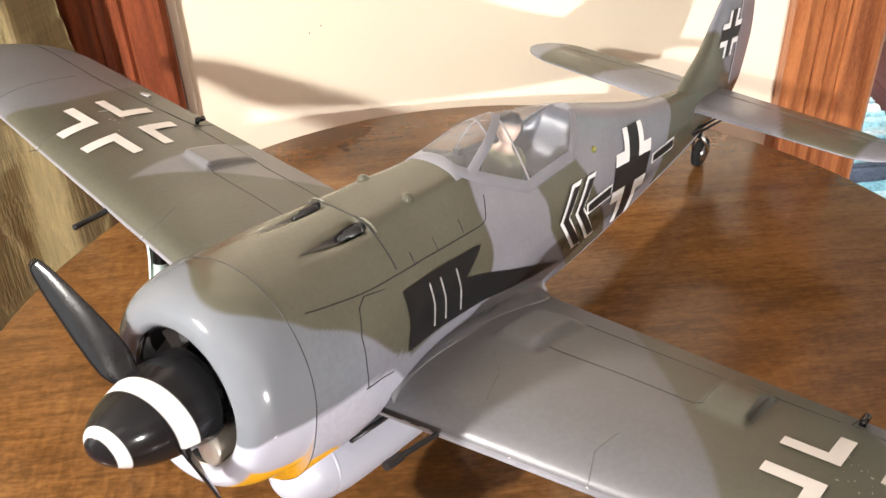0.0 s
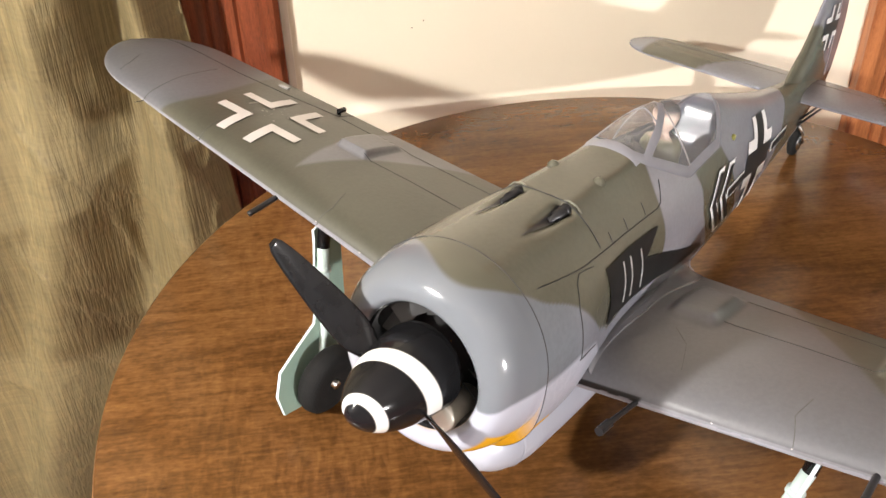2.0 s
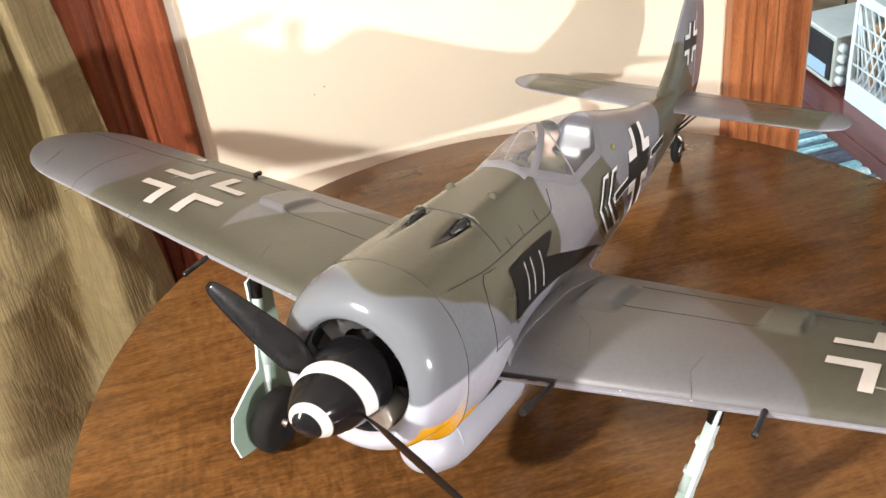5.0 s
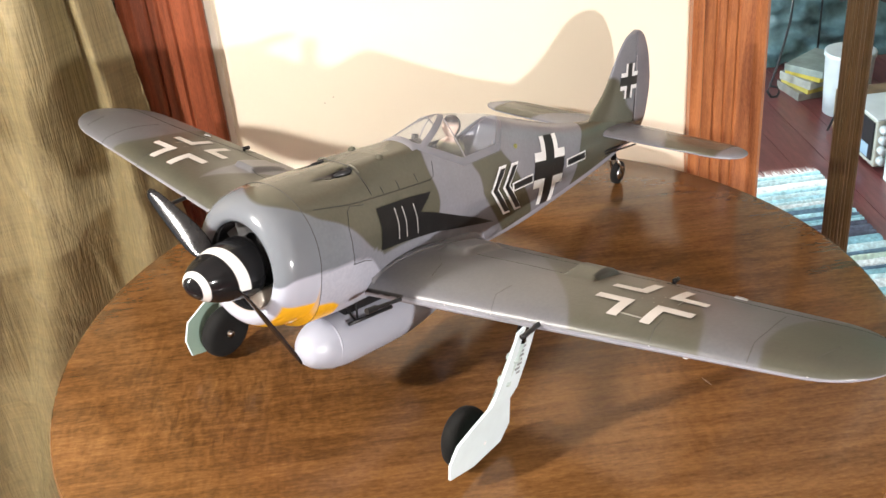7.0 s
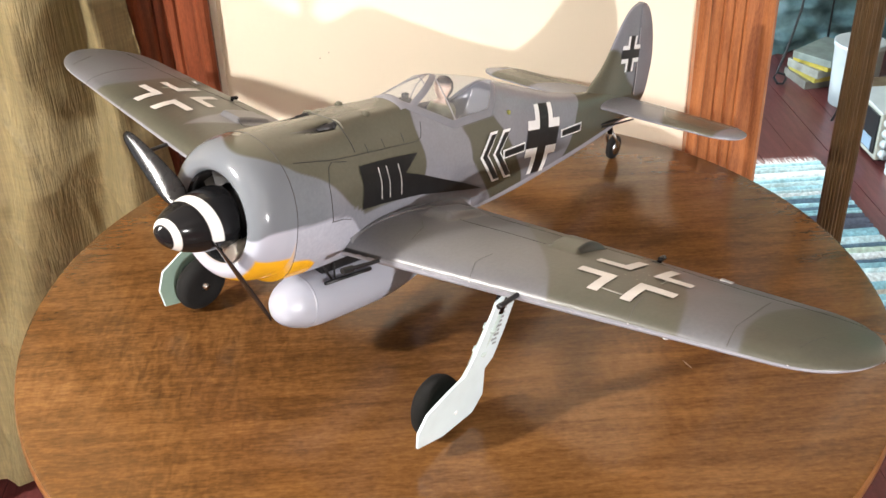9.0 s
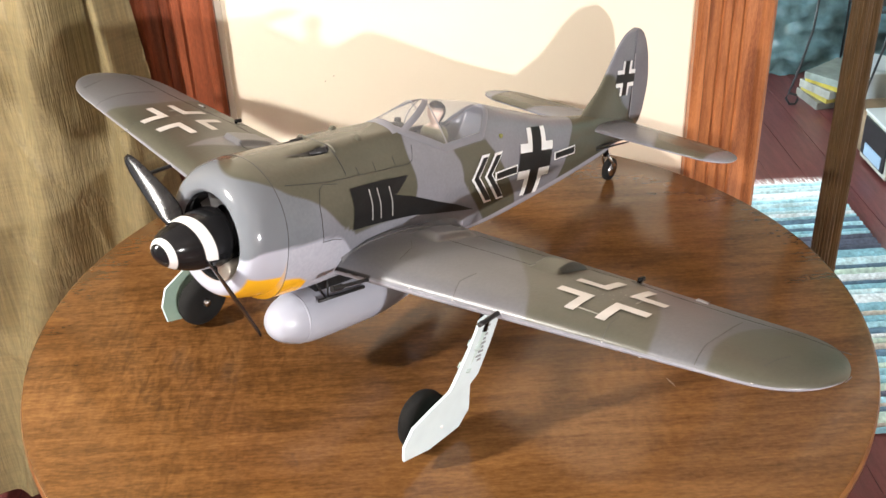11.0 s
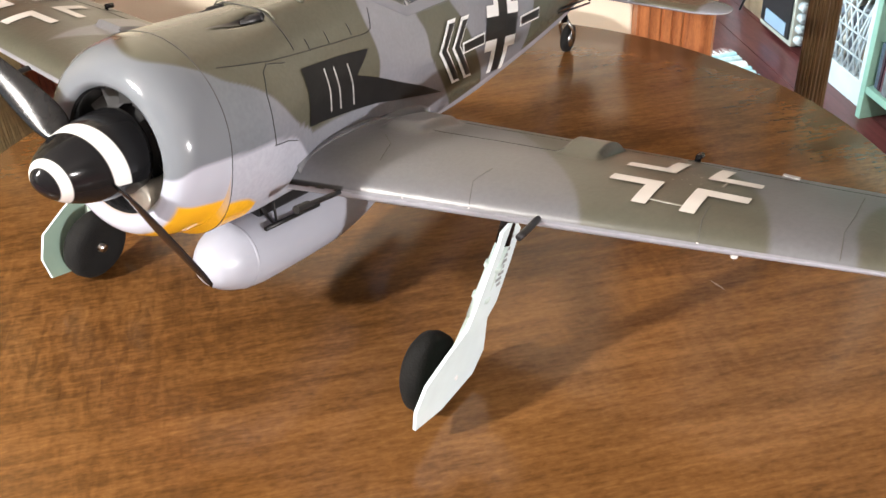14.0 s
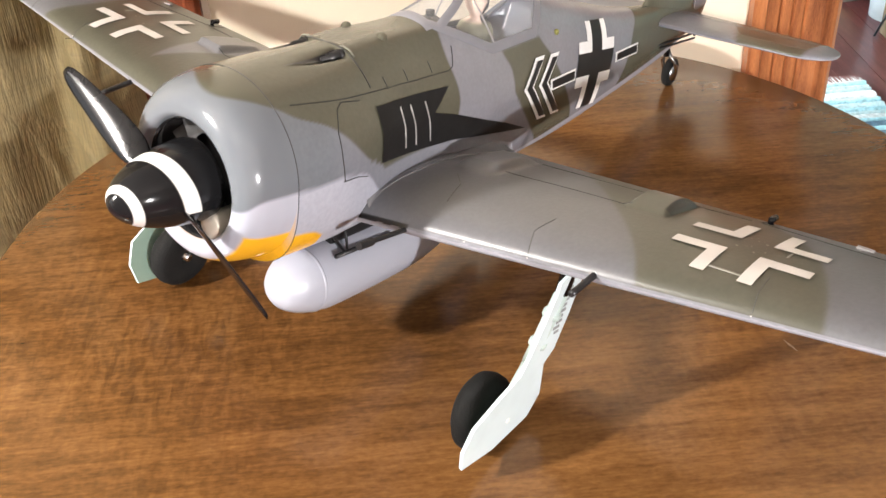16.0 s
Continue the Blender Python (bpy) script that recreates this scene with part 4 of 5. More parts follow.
part("exhaust_panel", sheet(skin_sz, [(1.895, 0.35), (1.93, 0.15), (1.92, -0.07), (2.4, -0.115), (2.9, -0.16), (3.5, -0.26), (4.10, -0.375), (3.7, -0.215), (3.31, -0.085), (2.95, 0.04), (2.62, 0.135), (2.83, 0.295), (2.4, 0.325)], 0.0010, 7), m_soot, plane, "matt black exhaust panel", smooth=False)
m_silver = mat("worn_silver_paint", (0.40, 0.40, 0.40), 0.35, 0.3, stain=0.3, stain_scale=150)
for a, b in (((2.18, 0.285), (2.24, -0.045)), ((2.31, 0.27), (2.38, -0.06)), ((2.50, 0.25), (2.57, -0.08))):
    part("louvre_edge", ribbon(skin_sz, [a, ((a[0] + b[0]) / 2 + 0.015, (a[1] + b[1]) / 2), b], 0.013, 0.0018), m_silver, plane)


def line(place, pts, w=0.009, lift=0.0005, m=None, out=None):
    part("panel_line", ribbon(place, pts, w * 0.75, lift, 8, out), m or m_line, plane)


def ring_line(s, a0, a1, w=0.014, m=None):
    line(skin, [(s, math.radians(a0 + (a1 - a0) * i / 12)) for i in range(13)], w, m=m)


ring_line(0.988, -60, 240, 0.006)
line(skin_sz, [(1.12, 0.515), (1.6, 0.465), (2.0, 0.44), (2.43, 0.415), (2.87, 0.40)])
line(skin_sz, [(1.75, 0.425), (1.56, 0.455), (1.49, 0.42), (1.43, 0.29), (1.43, 0.1), (1.45, -0.05)])
line(skin_sz, [(2.87, 0.40), (2.94, 0.42), (2.97, 0.48), (3.0, 0.56)])
for s in (2.10, 2.36, 2.67):
    line(skin_sz, [(s, 0.425), (s - 0.01, 0.505)])
line(skin_sz, [(1.43, -0.055), (1.6, -0.07), (1.74, -0.115)])
sr = lambda s, z: skin(s, angle(s, z, -1))
line(sr, [(1.12, 0.515), (1.6, 0.465), (2.0, 0.44), (2.43, 0.415), (2.87, 0.40)])
for s in (2.06, 2.28, 2.50):
    line(sr, [(s, 0.44), (s - 0.01, 0.52)], 0.016, 0.0009, m_silver)
for s in (1.97, 2.13, 2.29):
    part("louvre_edge", ribbon(sr, [(s, 0.30), (s + 0.05, 0.12), (s + 0.06, 0.0)], 0.016, 0.0016), m_gun, plane)
part("exhaust_panel", sheet(sr, [(1.895, 0.35), (1.92, -0.07), (2.9, -0.16), (4.10, -0.375), (3.31, -0.085), (2.62, 0.135), (2.83, 0.295)], 0.0010, 7, (0, -1, 0)), m_soot, plane, smooth=False)
top = lambda s, y: skin(s, math.acos(max(-0.99, min(0.99, math.copysign(min(1, abs(y) / lerp(BODY, s)[0]) ** (lerp(BODY, s)[4] / 2), y)))))
line(top, [(1.915, -0.46), (1.905, -0.2), (1.90, 0.0), (1.905, 0.2), (1.915, 0.46)], 0.014)
for y in (-0.18, 0.18):
    part("gun_trough", sheet(top, [(1.33, y), (1.84, y - 0.050), (1.88, y - 0.045), (1.88, y + 0.045), (1.84, y + 0.050)], 0.0008, 7, (0, 0, 1)), m_dblack, plane, "dark gun trough", smooth=False)
    gun = part("cowl_gun", tube([A(1.69, y, 0.648), A(1.76, y, 0.650), A(1.765, y, 0.650), A(2.02, y, 0.656)], [0.024 * K, 0.024 * K, 0.038 * K, 0.038 * K], 14), m_gun, plane, "gunmetal cowl gun barrel")
    part("muzzle_bore", tube([A(1.685, y, 0.648), A(1.70, y, 0.648)], 0.014 * K, 10), m_dblack, gun)
    part("gun_clamp", tube([A(1.86, y, 0.652), A(1.90, y, 0.653)], 0.044 * K, 14), m_gun, gun)
    part("hood_arch", tube([A(1.93, y - 0.10, 0.65), A(1.92, y - 0.06, 0.696), A(1.915, y, 0.714), A(1.92, y + 0.06, 0.696), A(1.93, y + 0.10, 0.65)], 0.007 * K, 8), mat("worn_hood_edge", (0.13, 0.13, 0.10), 0.5, stain=0.4, stain_scale=120), plane)
    bm = bmesh.new()
    bmesh.ops.create_uvsphere(bm, u_segments=18, v_segments=10, radius=0.045 * K)
    bmesh.ops.translate(bm, vec=A(2.33, math.copysign(0.18, y), 0.702), verts=bm.verts[:])
    part("hood_bump", bm, mat("gloss_olive_bump", GREEN, 0.12), plane, "small glossy round bump on the gun hood")
bm = tube([A(4.66, 0.275, 0.385), A(4.66, 0.300, 0.385)], 0.026 * K, 14)
part("filler_cap", bm, mat("yellow_green_paint", (0.30, 0.30, 0.08), 0.4, grain=0.1), plane, "tiny yellow filler mark")


# ---- wings ----
SHEAR, ROLL = 0.013, 0.010


def chord(y):
    """Leading edge, trailing edge and height of the wing at a span station."""
    reach = 5.30 if y > 0 else 5.36
    y = abs(y)
    le, te = 1.795 + 0.097 * (y - 1), 3.68 - 0.066 * (y - 1)
    if y > 4.55:
        u = min(1.0, (y - 4.55) / (reach - 4.55))
        le += 0.66 * (1 - math.sqrt(max(0.0, 1 - u**2.8)))
        te -= 0.70 * (1 - math.sqrt(max(0.0, 1 - u**2.5)))
    return le, te, -0.415 + 0.108 * (y - 1)


def foil(x):
    """Upper and lower height of the section, in chords."""
    t = 0.26 * math.sqrt(x) * (1 - x) ** 8 + 2.6 * (0.2969 * math.sqrt(x) - 0.126 * x - 0.3516 * x**2 + 0.2843 * x**3 - 0.1036 * x**4)
    camber = 0.14 * x * (1 - x)
    return camber + t * 0.30 + 0.006 * x, camber - t * 0.24 - 0.004 * x


def bulge(s, y):
    """Blisters on the upper skin."""
    w = abs(y)
    if y > 0:
        out = 0.085 * math.sin(math.pi * min(1.0, max(0.0, (s - 2.78) / 0.57))) ** 0.7 * step(2.17, 2.22, w) * (1 - step(2.482, 2.520, w))
    else:
        out = 0.058 * step(2.74, 2.79, s) * (1 - step(3.22, 3.34, s)) * step(2.19, 2.22, w) * (1 - step(2.49, 2.54, w)) * (1.1 - 0.45 * step(2.7, 3.4, s))
    out += 0.062 * step(2.62, 2.76, s) * (1 - step(3.22, 3.40, s)) * step(0.70, 0.80, w) * (1 - step(1.02, 1.14, w))
    return out


def wing_top(s, y):
    le, te, z = chord(y)
    s = s + SHEAR * y
    x = min(1.0, max(0.0, (s - le) / (te - le)))
    return z - ROLL * y + foil(x)[0] * (te - le) * (1 - 0.25 * step(3, 5.25, abs(y))) + bulge(s, y)


def wing_place(x, y, up):
    le, te, z = chord(y)
    s = le + x * (te - le)
    f = foil(x)[0 if up else 1] * (te - le) * (1 - 0.25 * step(3, 5.25, abs(y))) + (bulge(s, y) if up else 0)
    return A(s - SHEAR * y, y, z - ROLL * y + f)


def on_wing(s, y):
    return A(s, y, wing_top(s, y))


def wing_paint(p):
    s, y, z = -p.x / K, p.y / K, p.z / K
    le, te, zc = chord(y)
    w, e = abs(y), 0.022
    x = (s + SHEAR * y - le) / max(te - le, 0.01)
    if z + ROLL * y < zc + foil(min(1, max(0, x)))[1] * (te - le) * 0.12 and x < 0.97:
        return BELLY_DIM
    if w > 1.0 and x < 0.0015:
        return mix3(BELLY_DIM, WING_GREY_DIM, 0.5)
    col = WING_GREY_DIM
    # shade in the hollow below the root's leading edge, put into the paint
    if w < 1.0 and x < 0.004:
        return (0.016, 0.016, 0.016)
    if y > 0 and 2.478 < w < 2.53 and 2.80 < s < 3.34:
        return (0.026, 0.025, 0.022)
    if y > 0:
        inner = curve([(1.7, 2.85), (1.93, 2.74), (2.26, 2.52), (2.68, 2.16), (3.34, 1.58), (3.8, 1.2)], s)
        outer = curve([(1.7, 3.97), (2.05, 3.90), (2.6, 3.68), (3.11, 3.34), (3.25, 3.17), (3.7, 2.9)], s)
        col = over(col, WING_GREEN_DIM, min(w - inner, outer - w), e)
        tip = curve([(1.8, 4.45), (2.15, 4.38), (2.34, 4.33), (2.73, 4.35), (3.14, 4.48), (3.36, 4.70), (3.6, 4.9)], s)
        col = over(col, WING_GREEN_DIM, w - tip, e)
    else:
        outer = curve([(1.8, 4.25), (2.16, 4.02), (2.35, 3.90), (2.6, 3.82), (3.0, 3.84), (3.5, 3.95)], s)
        col = over(col, WING_GREEN_DIM, outer - w, e)
        inner = curve([(2.0, 2.6), (2.28, 2.46), (2.69, 2.24), (3.21, 1.89), (3.71, 1.58)], s)
        edge = curve([(2.0, 2.44), (2.28, 2.49), (2.67, 2.53), (3.8, 2.53)], s)
        col = over(col, mix3(VIOLET, WING_GREEN_DIM, 0.4), min(w - inner, edge - w), e)
    return col


def half_wing(sign):
    rows = []
    reach = 5.30 if sign > 0 else 5.36
    ys = [0.30 + 4.25 * i / 230 for i in range(231)] + [4.55 + (reach - 4.55) * math.sin(math.pi / 2 * i / 50) for i in range(1, 51)]
    for y in ys:
        row = []
        for j in range(220):
            u = j / 220 * 2 - 1
            x = (1 - math.cos(math.pi * abs(u) ** 1.0)) / 2
            row.append(wing_place(x, sign * min(y, reach - 0.0001), u > 0))
        rows.append(row)
    return grid(rows, True, True)


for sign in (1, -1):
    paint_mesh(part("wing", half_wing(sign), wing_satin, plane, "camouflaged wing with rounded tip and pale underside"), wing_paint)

# root fillets
for sign in (1, -1):
    rows = []
    for i in range(61):
        s = 1.78 + 2.17 * i / 60
        wide = 0.05 + 0.09 * step(1.8, 2.6, s) + 0.05 * step(2.8, 3.6, s)
        if s > 3.6:
            wide *= 0.4 + 0.6 * (1 - step(3.6, 3.9, s))
            wide *= math.sqrt(max(0.0, 1 - ((s - 3.6) / 0.35) ** 2))
        zb = -0.30 - 0.05 * step(2.2, 4.4, s) - 0.22 * step(3.4, 4.44, s)
        yb = side(s, zb)
        yo = side(s, -0.40) + wide
        zo = wing_top(min(s, 3.6), sign * yo) if s < 3.6 else wing_top(3.6, sign * yo) - 0.12 * step(3.6, 3.95, s)
        row = []
        for k in range(13):
            u = k / 12
            row.append(A(s, sign * (yb + (yo - yb) * (1 - math.cos(u * math.pi / 2)) - 0.01 * (1 - u)), zo + (zb - zo) * (1 - math.sin(u * math.pi / 2)) + 0.004))
        rows.append(row + [A(s, sign * (yo - 0.02), zo - 0.05), A(s, sign * (yb - 0.02), zo - 0.10)])
    paint_mesh(part("root_fillet", grid(rows), paint, plane), lambda p: over(over(mix3(GREY, GREEN, 0.3), VIOLET, -p.x / K - 3.7, 0.15), BELLY, -0.50 - p.z / K))


def corner(cs, cy, ds, dy, gap=0.110, arm=0.355, w=0.098):
    """One white angle of a wing cross."""
    return [(cs + ds * a, cy + dy * b) for a, b in ((gap, gap), (gap + arm, gap), (gap + arm, gap + w), (gap + w, gap + w), (gap + w, gap + arm), (gap, gap + arm))]


up = (0, 0, 1)
for cy in (3.19, -3.20):
    cs = 2.645 + (0.035 if cy < 0 else -0.03)
    for ds in (-1, 1):
        for dy in (-1, 1):
            part("white_cross_angle", sheet(on_wing, corner(cs, cy, ds, dy), 0.0009, 7, up), m_wing_white, plane, smooth=False)
# decal film torn between the angles: thin pale threads and loose flakes
m_film = mat("torn_decal_film", (0.23, 0.225, 0.20), 0.5, stain=0.2, stain_scale=90)
for pts in ([(2.228, 3.05), (2.222, 3.31)], [(2.62, 3.432), (2.84, 3.428)], [(2.70, -3.50), (2.86, -3.46)], [(2.90, -2.98), (2.93, -3.12)]):
    part("decal_thread", ribbon(on_wing, pts, 0.018, 0.0006, 6, (0, 0, 1)), m_film, plane, "thin pale thread of torn decal film")
flakes = random.Random(33)
for cs, cy in ((2.62, 3.17), (2.70, -3.17)):
    for k in range(22):
        a, r = flakes.uniform(0, 2 * math.pi), 0.20 * math.sqrt(flakes.random())
        u, v, q = cs + 0.10 + 0.9 * r * math.cos(a), cy + r * math.sin(a), flakes.uniform(0.005, 0.016)
        poly = [(u + q * flakes.uniform(0.5, 1.2) * math.cos(b), v + q * flakes.uniform(0.4, 1.0) * math.sin(b)) for b in (0.2, 1.5, 2.9, 4.3, 5.4)]
        part("decal_flake", sheet(on_wing, poly, 0.0005, 1, up), m_film, plane, smooth=False)


def wing_line(pts, w=0.011):
    line(on_wing, pts, w * 0.8, 0.0004, m_faint if w < 0.0115 else m_line, (0, 0, 1))


m_faint = mat("faint_panel_groove", (0.085, 0.085, 0.08), 0.6, grain=0.2)
for g in (1, -1):
    wing_line([(3.20, g * 5.15), (3.19, g * 4.6), (3.18, g * 4.1), (3.23, g * 3.53), (3.31, g * 3.1), (3.34, g * 2.98)], 0.016)
    wing_line([(3.34, g * 2.98), (3.58, g * 3.0)], 0.016)
    wing_line([(3.32, g * 2.92), (3.31, g * 2.24), (3.35, g * 1.1)], 0.012)
    wing_line([(2.80, g * 2.22), (2.81, g * 1.7), (2.79, g * 1.12)], 0.012)
    wing_line([(1.87, g * 1.97), (2.03, g * 1.90), (2.23, g * 1.94)], 0.010)
    wing_line([(2.0, g * 3.49), (2.12, g * 3.46), (2.3, g * 3.45)], 0.010)
    wing_line([(2.07, g * 4.30), (2.3, g * 4.26), (2.57, g * 4.27), (3.03, g * 4.25)], 0.010)
    wing_line([(2.48, g * 0.89), (2.32, g * 1.04), (2.05, g * 1.13)], 0.007)
    wing_line([(2.30, g * 4.77), (2.45, g * 4.80), (2.61, g * 4.86)], 0.008)
    # guns
    part("wing_gun", tube([A(1.655 - 0.013 * g, g * 2.46, -0.30), A(1.70, g * 2.46, -0.295), A(2.06, g * 2.46, -0.25)], 0.024 * K, 12), m_gun, plane, "thin black wing gun barrel")
    part("root_gun", tube([A(1.33, g * 0.935, -0.425), A(1.46, g * 0.94, -0.43), A(1.47, g * 0.94, -0.43), A(1.90, g * 0.98, -0.44)], [0.031 * K, 0.031 * K, 0.019 * K, 0.019 * K], 12), m_gun, plane, "black root gun barrel with a thick muzzle", smooth=False)
    # control horn and trim tabs
    part("control_horn", tube([A(3.40, g * 3.03, wing_top(3.40, g * 3.03) - 0.01), A(3.40, g * 3.03, wing_top(3.4, g * 3.03) + 0.035), A(3.48, g * 3.03, wing_top(3.4, g * 3.03) + 0.03)], 0.026 * K, 8), m_black, plane, "small black control horn")
    bm = bmesh.new()
    z = wing_top(3.35, g * 3.71)
    box(bm, A(3.40, min(g * 3.65, g * 3.77), z - 0.02), A(3.36, max(g * 3.65, g * 3.77), z + 0.008), 0.0004)
    # clear plastic given a pale tone: its small highlight is in the colour
    part("clear_tab", bm, mat("glint_pale_plastic", (0.34, 0.34, 0.35), 0.15), plane, smooth=False)
    for y in (1.47, 1.97, 3.49, 4.77):
        bm = bmesh.new()
        bmesh.ops.create_uvsphere(bm, u_segments=10, v_segments=6, radius=0.006 * K)
        bmesh.ops.scale(bm, vec=(0.5, 1.3, 0.8), verts=bm.verts[:])
        bmesh.ops.translate(bm, vec=wing_place(0.0012, g * y, True), verts=bm.verts[:])
        part("edge_chip", bm, m_wing_white, plane, "tiny pale chip on the leading edge")
part("wing_pin", tube([A(2.51, 3.613, -0.22), A(2.51, 3.613, -0.435)], 0.024 * K, 10), m_white, plane, "small white pin under the wing")

# ---- tail ----
FIN = [(-0.20, 7.6, 8.34), (0.0, 6.9, 8.50), (0.22, 6.86, 8.55), (0.55, 7.20, 8.56), (0.9, 7.42, 8.46), (1.1, 7.55, 8.36), (1.25, 7.69, 8.24), (1.32, 7.83, 8.13), (1.35, 7.96, 8.02)]


def fin_half(s, z):
    le, te = lerp(FIN, z)
    x = min(1.0, max(0.0, (s - le) / (te - le)))
    return 0.075 * (1 - 0.55 * step(0, 1.35, z)) * (2.6 * math.sqrt(x) * (1 - x) + 0.06)


def fin_row(z, a, b):
    out = []
    for j in range(56):
        u = j / 56 * 2 - 1
        x = (1 - math.cos(math.pi * abs(u))) / 2
        s = a + (b - a) * x
        ends = math.sin(math.pi * min(1.0, abs(u) * 8) / 2) * math.sin(math.pi * min(1.0, (1 - abs(u)) * 8) / 2)
        out.append(A(s, math.copysign(fin_half(s, z) * ends, u), z))
    return out


def hinge(z):
    return min(8.11 - 0.105 * z, lerp(FIN, z)[1] - 0.02)


def fin_paint(p):
    s, z = -p.x / K, p.z / K
    return over(GREY, GREEN, curve([(6.5, 0.76), (7.16, 0.745), (7.51, 0.72), (7.83, 0.31), (8.23, 0.09), (8.6, -0.1)], s) - z)


zs = [-0.2 + 1.549 * i / 70 for i in range(71)]
paint_mesh(part("fin", grid([fin_row(z, lerp(FIN, z)[0], max(lerp(FIN, z)[0] + 0.02, hinge(z) - 0.008)) for z in zs], True, True), paint, plane), fin_paint)
rud = paint_mesh(part("rudder", grid([fin_row(z, min(hinge(z) + 0.012, lerp(FIN, z)[1] - 0.01), lerp(FIN, z)[1]) for z in zs[4:]], True, True), paint, plane, "grey rudder with a pale hinge line"), lambda p: over(GREY, GREEN, 0.02 - p.z / K))
fin_skin = lambda s, z: A(s, fin_half(s, z), z)
part("hinge_line", ribbon(fin_skin, [(8.005, 1.0), (8.045, 0.6), (8.105, 0.05)], 0.016, 0.0006), mat("pale_hinge_tape", (0.36, 0.35, 0.38), 0.5, stain=0.1), rud)
beam_cross(fin_skin, 7.805, 0.665, math.radians(3), 0.245, 0.062, 0.058, plane, 0.0010)


def stab(sign):
    rows = []
    for i in range(61):
        y = 0.02 + 2.0 * math.sin(math.pi / 2 * i / 60)
        le, te = 7.02 + 0.05 * y, 7.90 - 0.03 * y
        if y > 1.6:
            u = min(1, (y - 1.6) / 0.42)
            le += 0.30 * (1 - math.sqrt(max(0, 1 - u**2)))
            te -= 0.36 * (1 - math.sqrt(max(0, 1 - u**2)))
        row = []
        for j in range(60):
            u = j / 60 * 2 - 1
            x = (1 - math.cos(math.pi * abs(u))) / 2
            row.append(A(le + x * (te - le), sign * y, 0.045 + math.copysign(0.105 * (te - le) * 1.5 * math.sqrt(x) * (1 - x) + 0.004, u)))
        rows.append(row)
    return grid(rows, True, True)


for sign in (1, -1):
    paint_mesh(part("tailplane", stab(sign), paint, plane, "camouflaged tailplane with pale underside"), lambda p: BELLY if p.z / K < 0.043 else over(GREY, GREEN, min(abs(p.y) / K - 0.9 + 0.4 * (-p.x / K - 7.4), 1.75 - abs(p.y) / K), 0.03))
    line(lambda s, y: A(s, y, 0.045 + 0.105 * 0.85 * 1.5 * math.sqrt((s - 7.02) / 0.88) * (1 - (s - 7.02) / 0.88) + 0.004), [(7.62, sign * 0.12), (7.60, sign * 1.85)], 0.009, 0.0006, m_faint, (0, 0, 1))

# tail wheel and control rods
tw = new("tail_wheel")
tw.parent = plane
bm = lathe([(-0.045 * K, 0.05 * K), (-0.05 * K, 0.12 * K), (-0.03 * K, 0.163 * K), (0, 0.171 * K), (0.03 * K, 0.163 * K), (0.05 * K, 0.12 * K), (0.045 * K, 0.05 * K)], 36, "Y")
bmesh.ops.translate(bm, vec=A(7.86, 0, -0.70), verts=bm.verts[:])
part("tyre", bm, m_tyre, tw, "small black tyre")
part("hub", tube([A(7.86, -0.055, -0.70), A(7.86, 0.055, -0.70)], 0.10 * K, 18), m_steel, tw, "bright steel hub")
for g in (1, -1):
    part("fork", tube([A(7.70, g * 0.03, -0.44), A(7.76, g * 0.075, -0.55), A(7.86, g * 0.078, -0.70)], 0.022 * K, 8), m_steel, tw, "bright steel fork arm")
part("strut", tube([A(7.58, 0, -0.28), A(7.68, 0, -0.42), A(7.70, 0, -0.46)], 0.045 * K, 10), m_black, tw)
for y, a, b in ((0.15, (7.11, -0.21), (7.98, -0.20)), (0.16, (7.15, -0.25), (7.97, -0.26))):
    part("control_rod", tube([A(a[0], y, a[1]), A(b[0], y + 0.02, b[1])], 0.013 * K, 8), m_gun, plane, "thin dark control rod")
part("elevator_horn", tube([A(7.95, 0.17, 0.02), A(7.98, 0.17, -0.24)], 0.016 * K, 8), m_black, plane)

# ---- drop tank and rack ----
prof = [(1.42, 0.0005), (1.424, 0.04), (1.445, 0.10), (1.50, 0.170), (1.62, 0.240), (1.80, 0.287), (2.0, 0.304), (2.6, 0.304), (3.0, 0.285), (3.5, 0.20), (3.9, 0.09), (4.1, 0.0005)]
steps = [(k, *q) for k, q in enumerate(prof)]
bm = lathe([(-s * K, max(r, 0.0005) * K) for s, r in (lerp(steps, i / 8) for i in range(8 * (len(prof) - 1) + 1))], 96)
bmesh.ops.translate(bm, vec=A(0, -0.03, -1.235), verts=bm.verts[:])
part("drop_tank", bm, m_belly, plane, "pale grey-blue smooth drop tank")
part("tank_seam", lathe([(-s_ * K, r_ * K) for s_, r_ in ((1.735, 0.2765), (1.742, 0.2815), (1.75, 0.2840), (1.757, 0.2825), (1.765, 0.2795))], 96), m_belly, plane).location = A(0, -0.03, -1.235)
rack = part("tank_rack", boxes((A(3.1, -0.09, -0.95), A(1.95, 0.09, -0.70)), bevel=0.002), m_gun, plane, "black tank rack under the belly", smooth=False)
for g in (1, -1):
    part("rack_bar", tube([A(1.88, g * 0.21, -0.985), A(2.55, g * 0.21, -1.01)], 0.020 * K, 10), m_gun, rack)
    part("sway_brace", tube([A(1.84, g * 0.14, -0.74), A(1.98, g * 0.20, -0.97)], 0.012 * K, 8), m_gun, rack)
    part("sway_brace", tube([A(2.05, g * 0.14, -0.76), A(2.02, g * 0.20, -0.97)], 0.012 * K, 8), m_gun, rack)

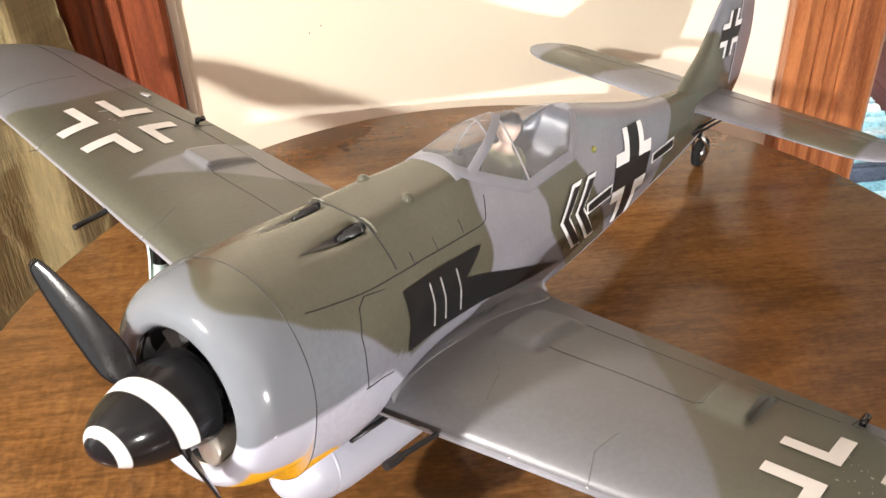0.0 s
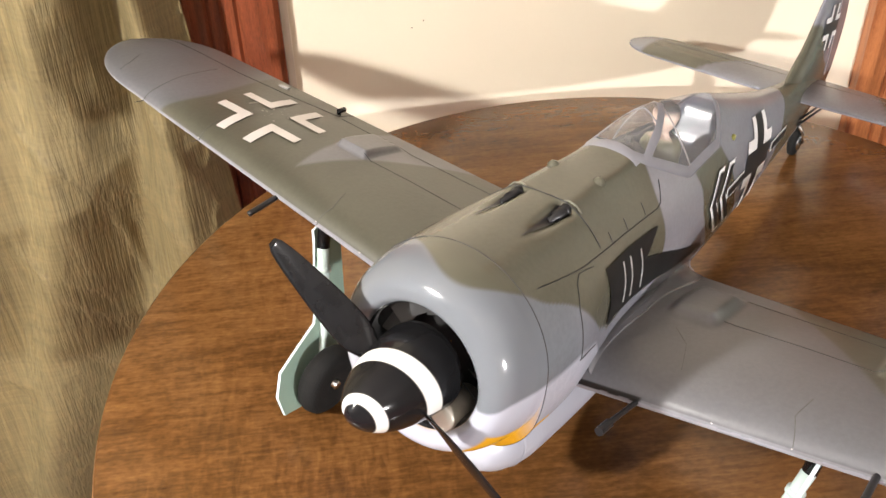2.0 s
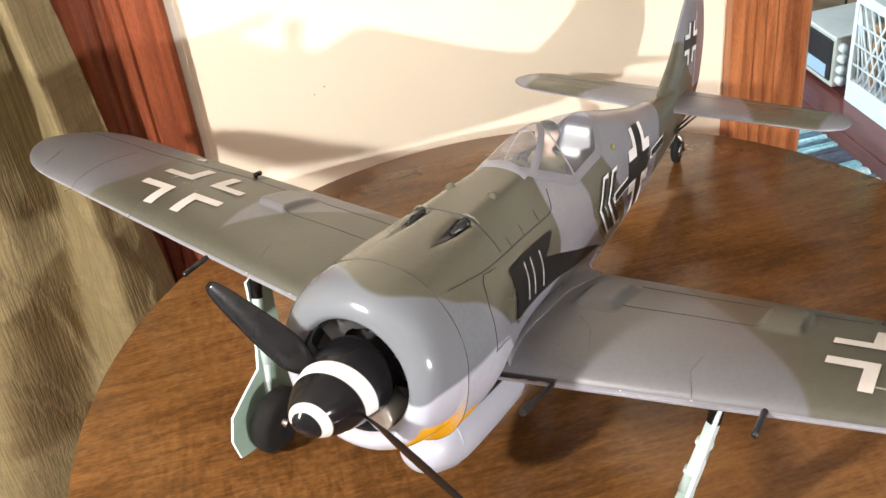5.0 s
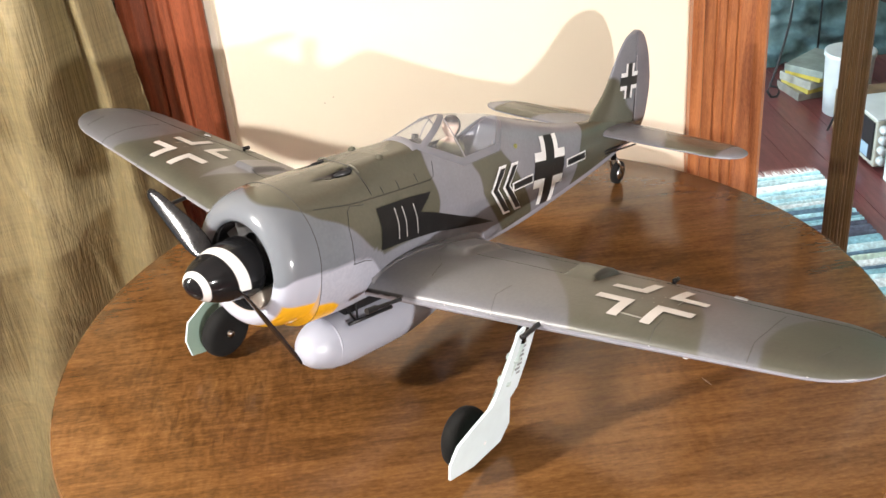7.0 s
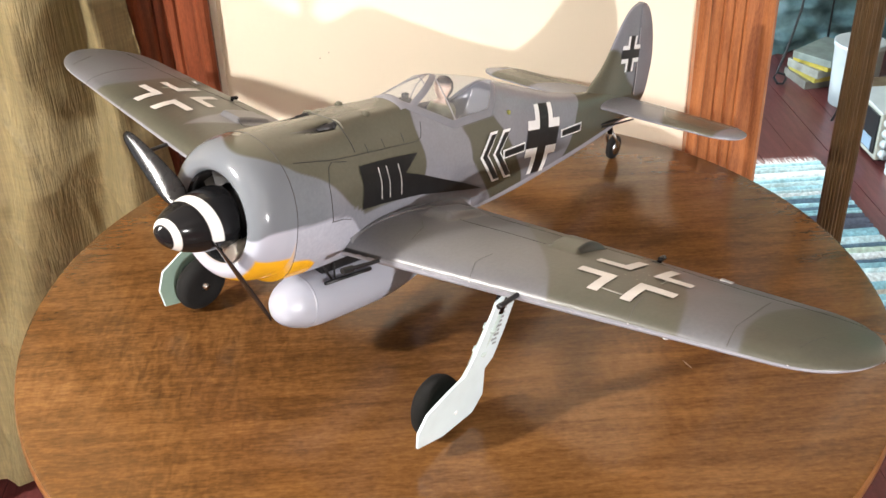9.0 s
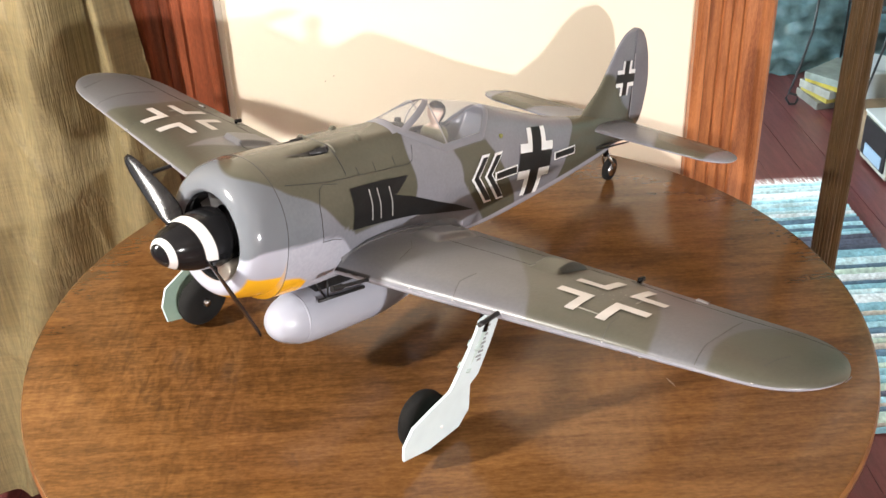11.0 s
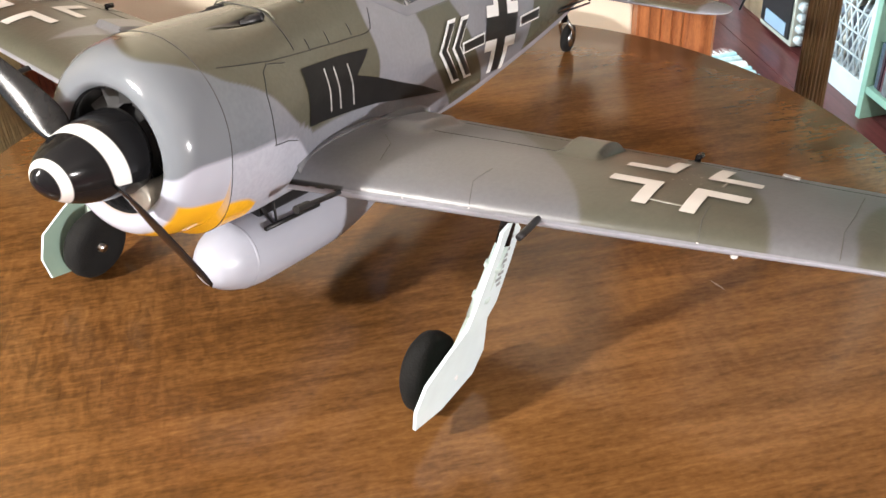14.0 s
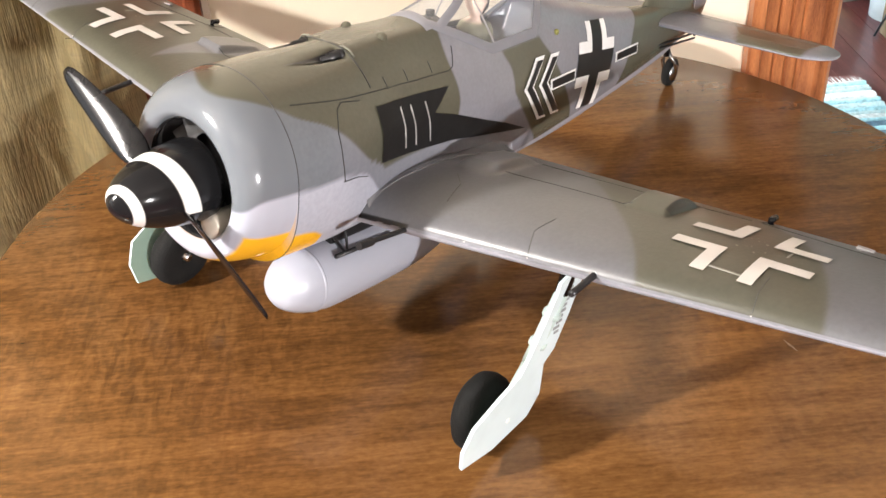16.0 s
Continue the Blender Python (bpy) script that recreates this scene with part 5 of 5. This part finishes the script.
# ---- landing gear ----
WH = (1.93, 1.69, -1.745)
DOOR = [(2.13, -0.56), (2.29, -0.50), (2.44, -0.63), (2.42, -0.93), (2.37, -1.25), (2.28, -1.35), (2.39, -1.70), (2.30, -1.89), (1.88, -1.99), (1.50, -1.96), (1.445, -1.77), (1.51, -1.57), (1.75, -1.43), (1.97, -1.32), (2.03, -1.15), (2.09, -0.88), (2.13, -0.65)]


def door_y(z):
    return 2.155 + 0.175 * (z + 0.34)


m_stencil = mat("grey_stencil", (0.25, 0.27, 0.28), 0.5, grain=0.1)
for sign in (1, -1):
    leg = new("landing_gear")
    leg.parent = plane
    s0, y0, z0 = (WH[0], 1.71, WH[2]) if sign > 0 else (WH[0] - 0.02, 1.77, WH[2] + 0.03)
    out = 0.0 if sign > 0 else 1.0
    bm = lathe([(-0.08 * K, 0.05 * K), (-0.10 * K, 0.10 * K), (-0.105 * K, 0.20 * K), (-0.095 * K, 0.265 * K), (-0.06 * K, 0.305 * K), (0, 0.318 * K), (0.06 * K, 0.305 * K), (0.095 * K, 0.265 * K), (0.105 * K, 0.20 * K), (0.10 * K, 0.10 * K), (0.08 * K, 0.05 * K)], 56, "Y")
    bmesh.ops.rotate(bm, matrix=Matrix.Rotation(math.radians(sign * 6), 3, "X"), verts=bm.verts[:])
    bmesh.ops.translate(bm, vec=A(s0, sign * y0, z0), verts=bm.verts[:])
    part("tyre", bm, m_tyre, leg, "black foam tyre")
    part("hub", tube([A(s0, sign * (y0 - 0.115), z0 - 0.015), A(s0, sign * (y0 + 0.13), z0 + 0.02)], 0.04 * K, 16), m_steel, leg, "steel axle nut")
    top_, low = Vector((2.26 - 0.07 * out, 2.055 + 0.065 * out, -0.70 + 0.02 * out)), Vector((2.15 - 0.07 * out, 1.925 + 0.065 * out, -1.30 + 0.02 * out))
    at = lambda v: A(v.x, sign * v.y, v.z)
    part("retract_block", tube([A(2.30 - 0.05 * out, sign * (2.10 + 0.06 * out), -0.34), at(top_)], 0.055 * K, 12), m_black, leg, "black retract block")
    part("strut", tube([at(top_ + (top_ - low) * 0.02), at(low)], 0.052 * K, 16), m_strut, leg, "mint-white strut sleeve")
    for u in (0.30, 0.72):
        c, d = top_.lerp(low, u), (low - top_).normalized() * 0.022
        part("strut_collar", tube([at(c - d), at(c + d)], 0.068 * K, 16), m_strut, leg)
    part("strut_leg", tube([at(low - (low - top_) * 0.03), A(2.04 - 0.05 * out, sign * (1.86 + 0.05 * out), -1.55), A(1.93 - 0.02 * out, sign * (1.83 + 0.04 * out), -1.74 + 0.03 * out)], [0.045 * K, 0.03 * K, 0.03 * K], 12), m_strut, leg)
    bm = bmesh.new()
    f = bm.faces.new([bm.verts.new(A(s, sign * (door_y(z) + (0.02 + 0.065 * step(-1.5, -0.7, z)) * out), z + 0.035 * out)) for s, z in DOOR])
    ext = bmesh.ops.extrude_face_region(bm, geom=[f])
    bmesh.ops.translate(bm, vec=A(0, sign * -0.026, 0.005), verts=[v for v in ext["geom"] if isinstance(v, bmesh.types.BMVert)])
    bmesh.ops.recalc_face_normals(bm, faces=bm.faces[:])
    door = part("gear_door", bm, m_door, leg, "white angular gear door with mint inside", smooth=False)
    door.data.materials.append(m_mint)
    for p in door.data.polygons:
        if p.normal.y * sign < -0.5:
            p.material_index = 1
    part("door_rivet", tube([A(1.985, sign * (door_y(-1.75) + 0.02 * out - 0.01), -1.75), A(1.985, sign * (door_y(-1.75) + 0.02 * out + 0.006), -1.75)], 0.022 * K, 10), m_white, door)
    for i in range(10):
        z = -0.60 - 0.05 * i
        y = sign * (door_y(z) + (0.02 + 0.065 * step(-1.5, -0.7, z)) * out + 0.003)
        bm = boxes((A(2.31 + 0.012 * (i % 2), min(y, y + sign * 0.004), z - 0.011), A(2.265 - 0.018 * (i % 3), max(y, y + sign * 0.004), z + 0.011)))
        part("stencil_mark", bm, m_stencil, door, smooth=False)
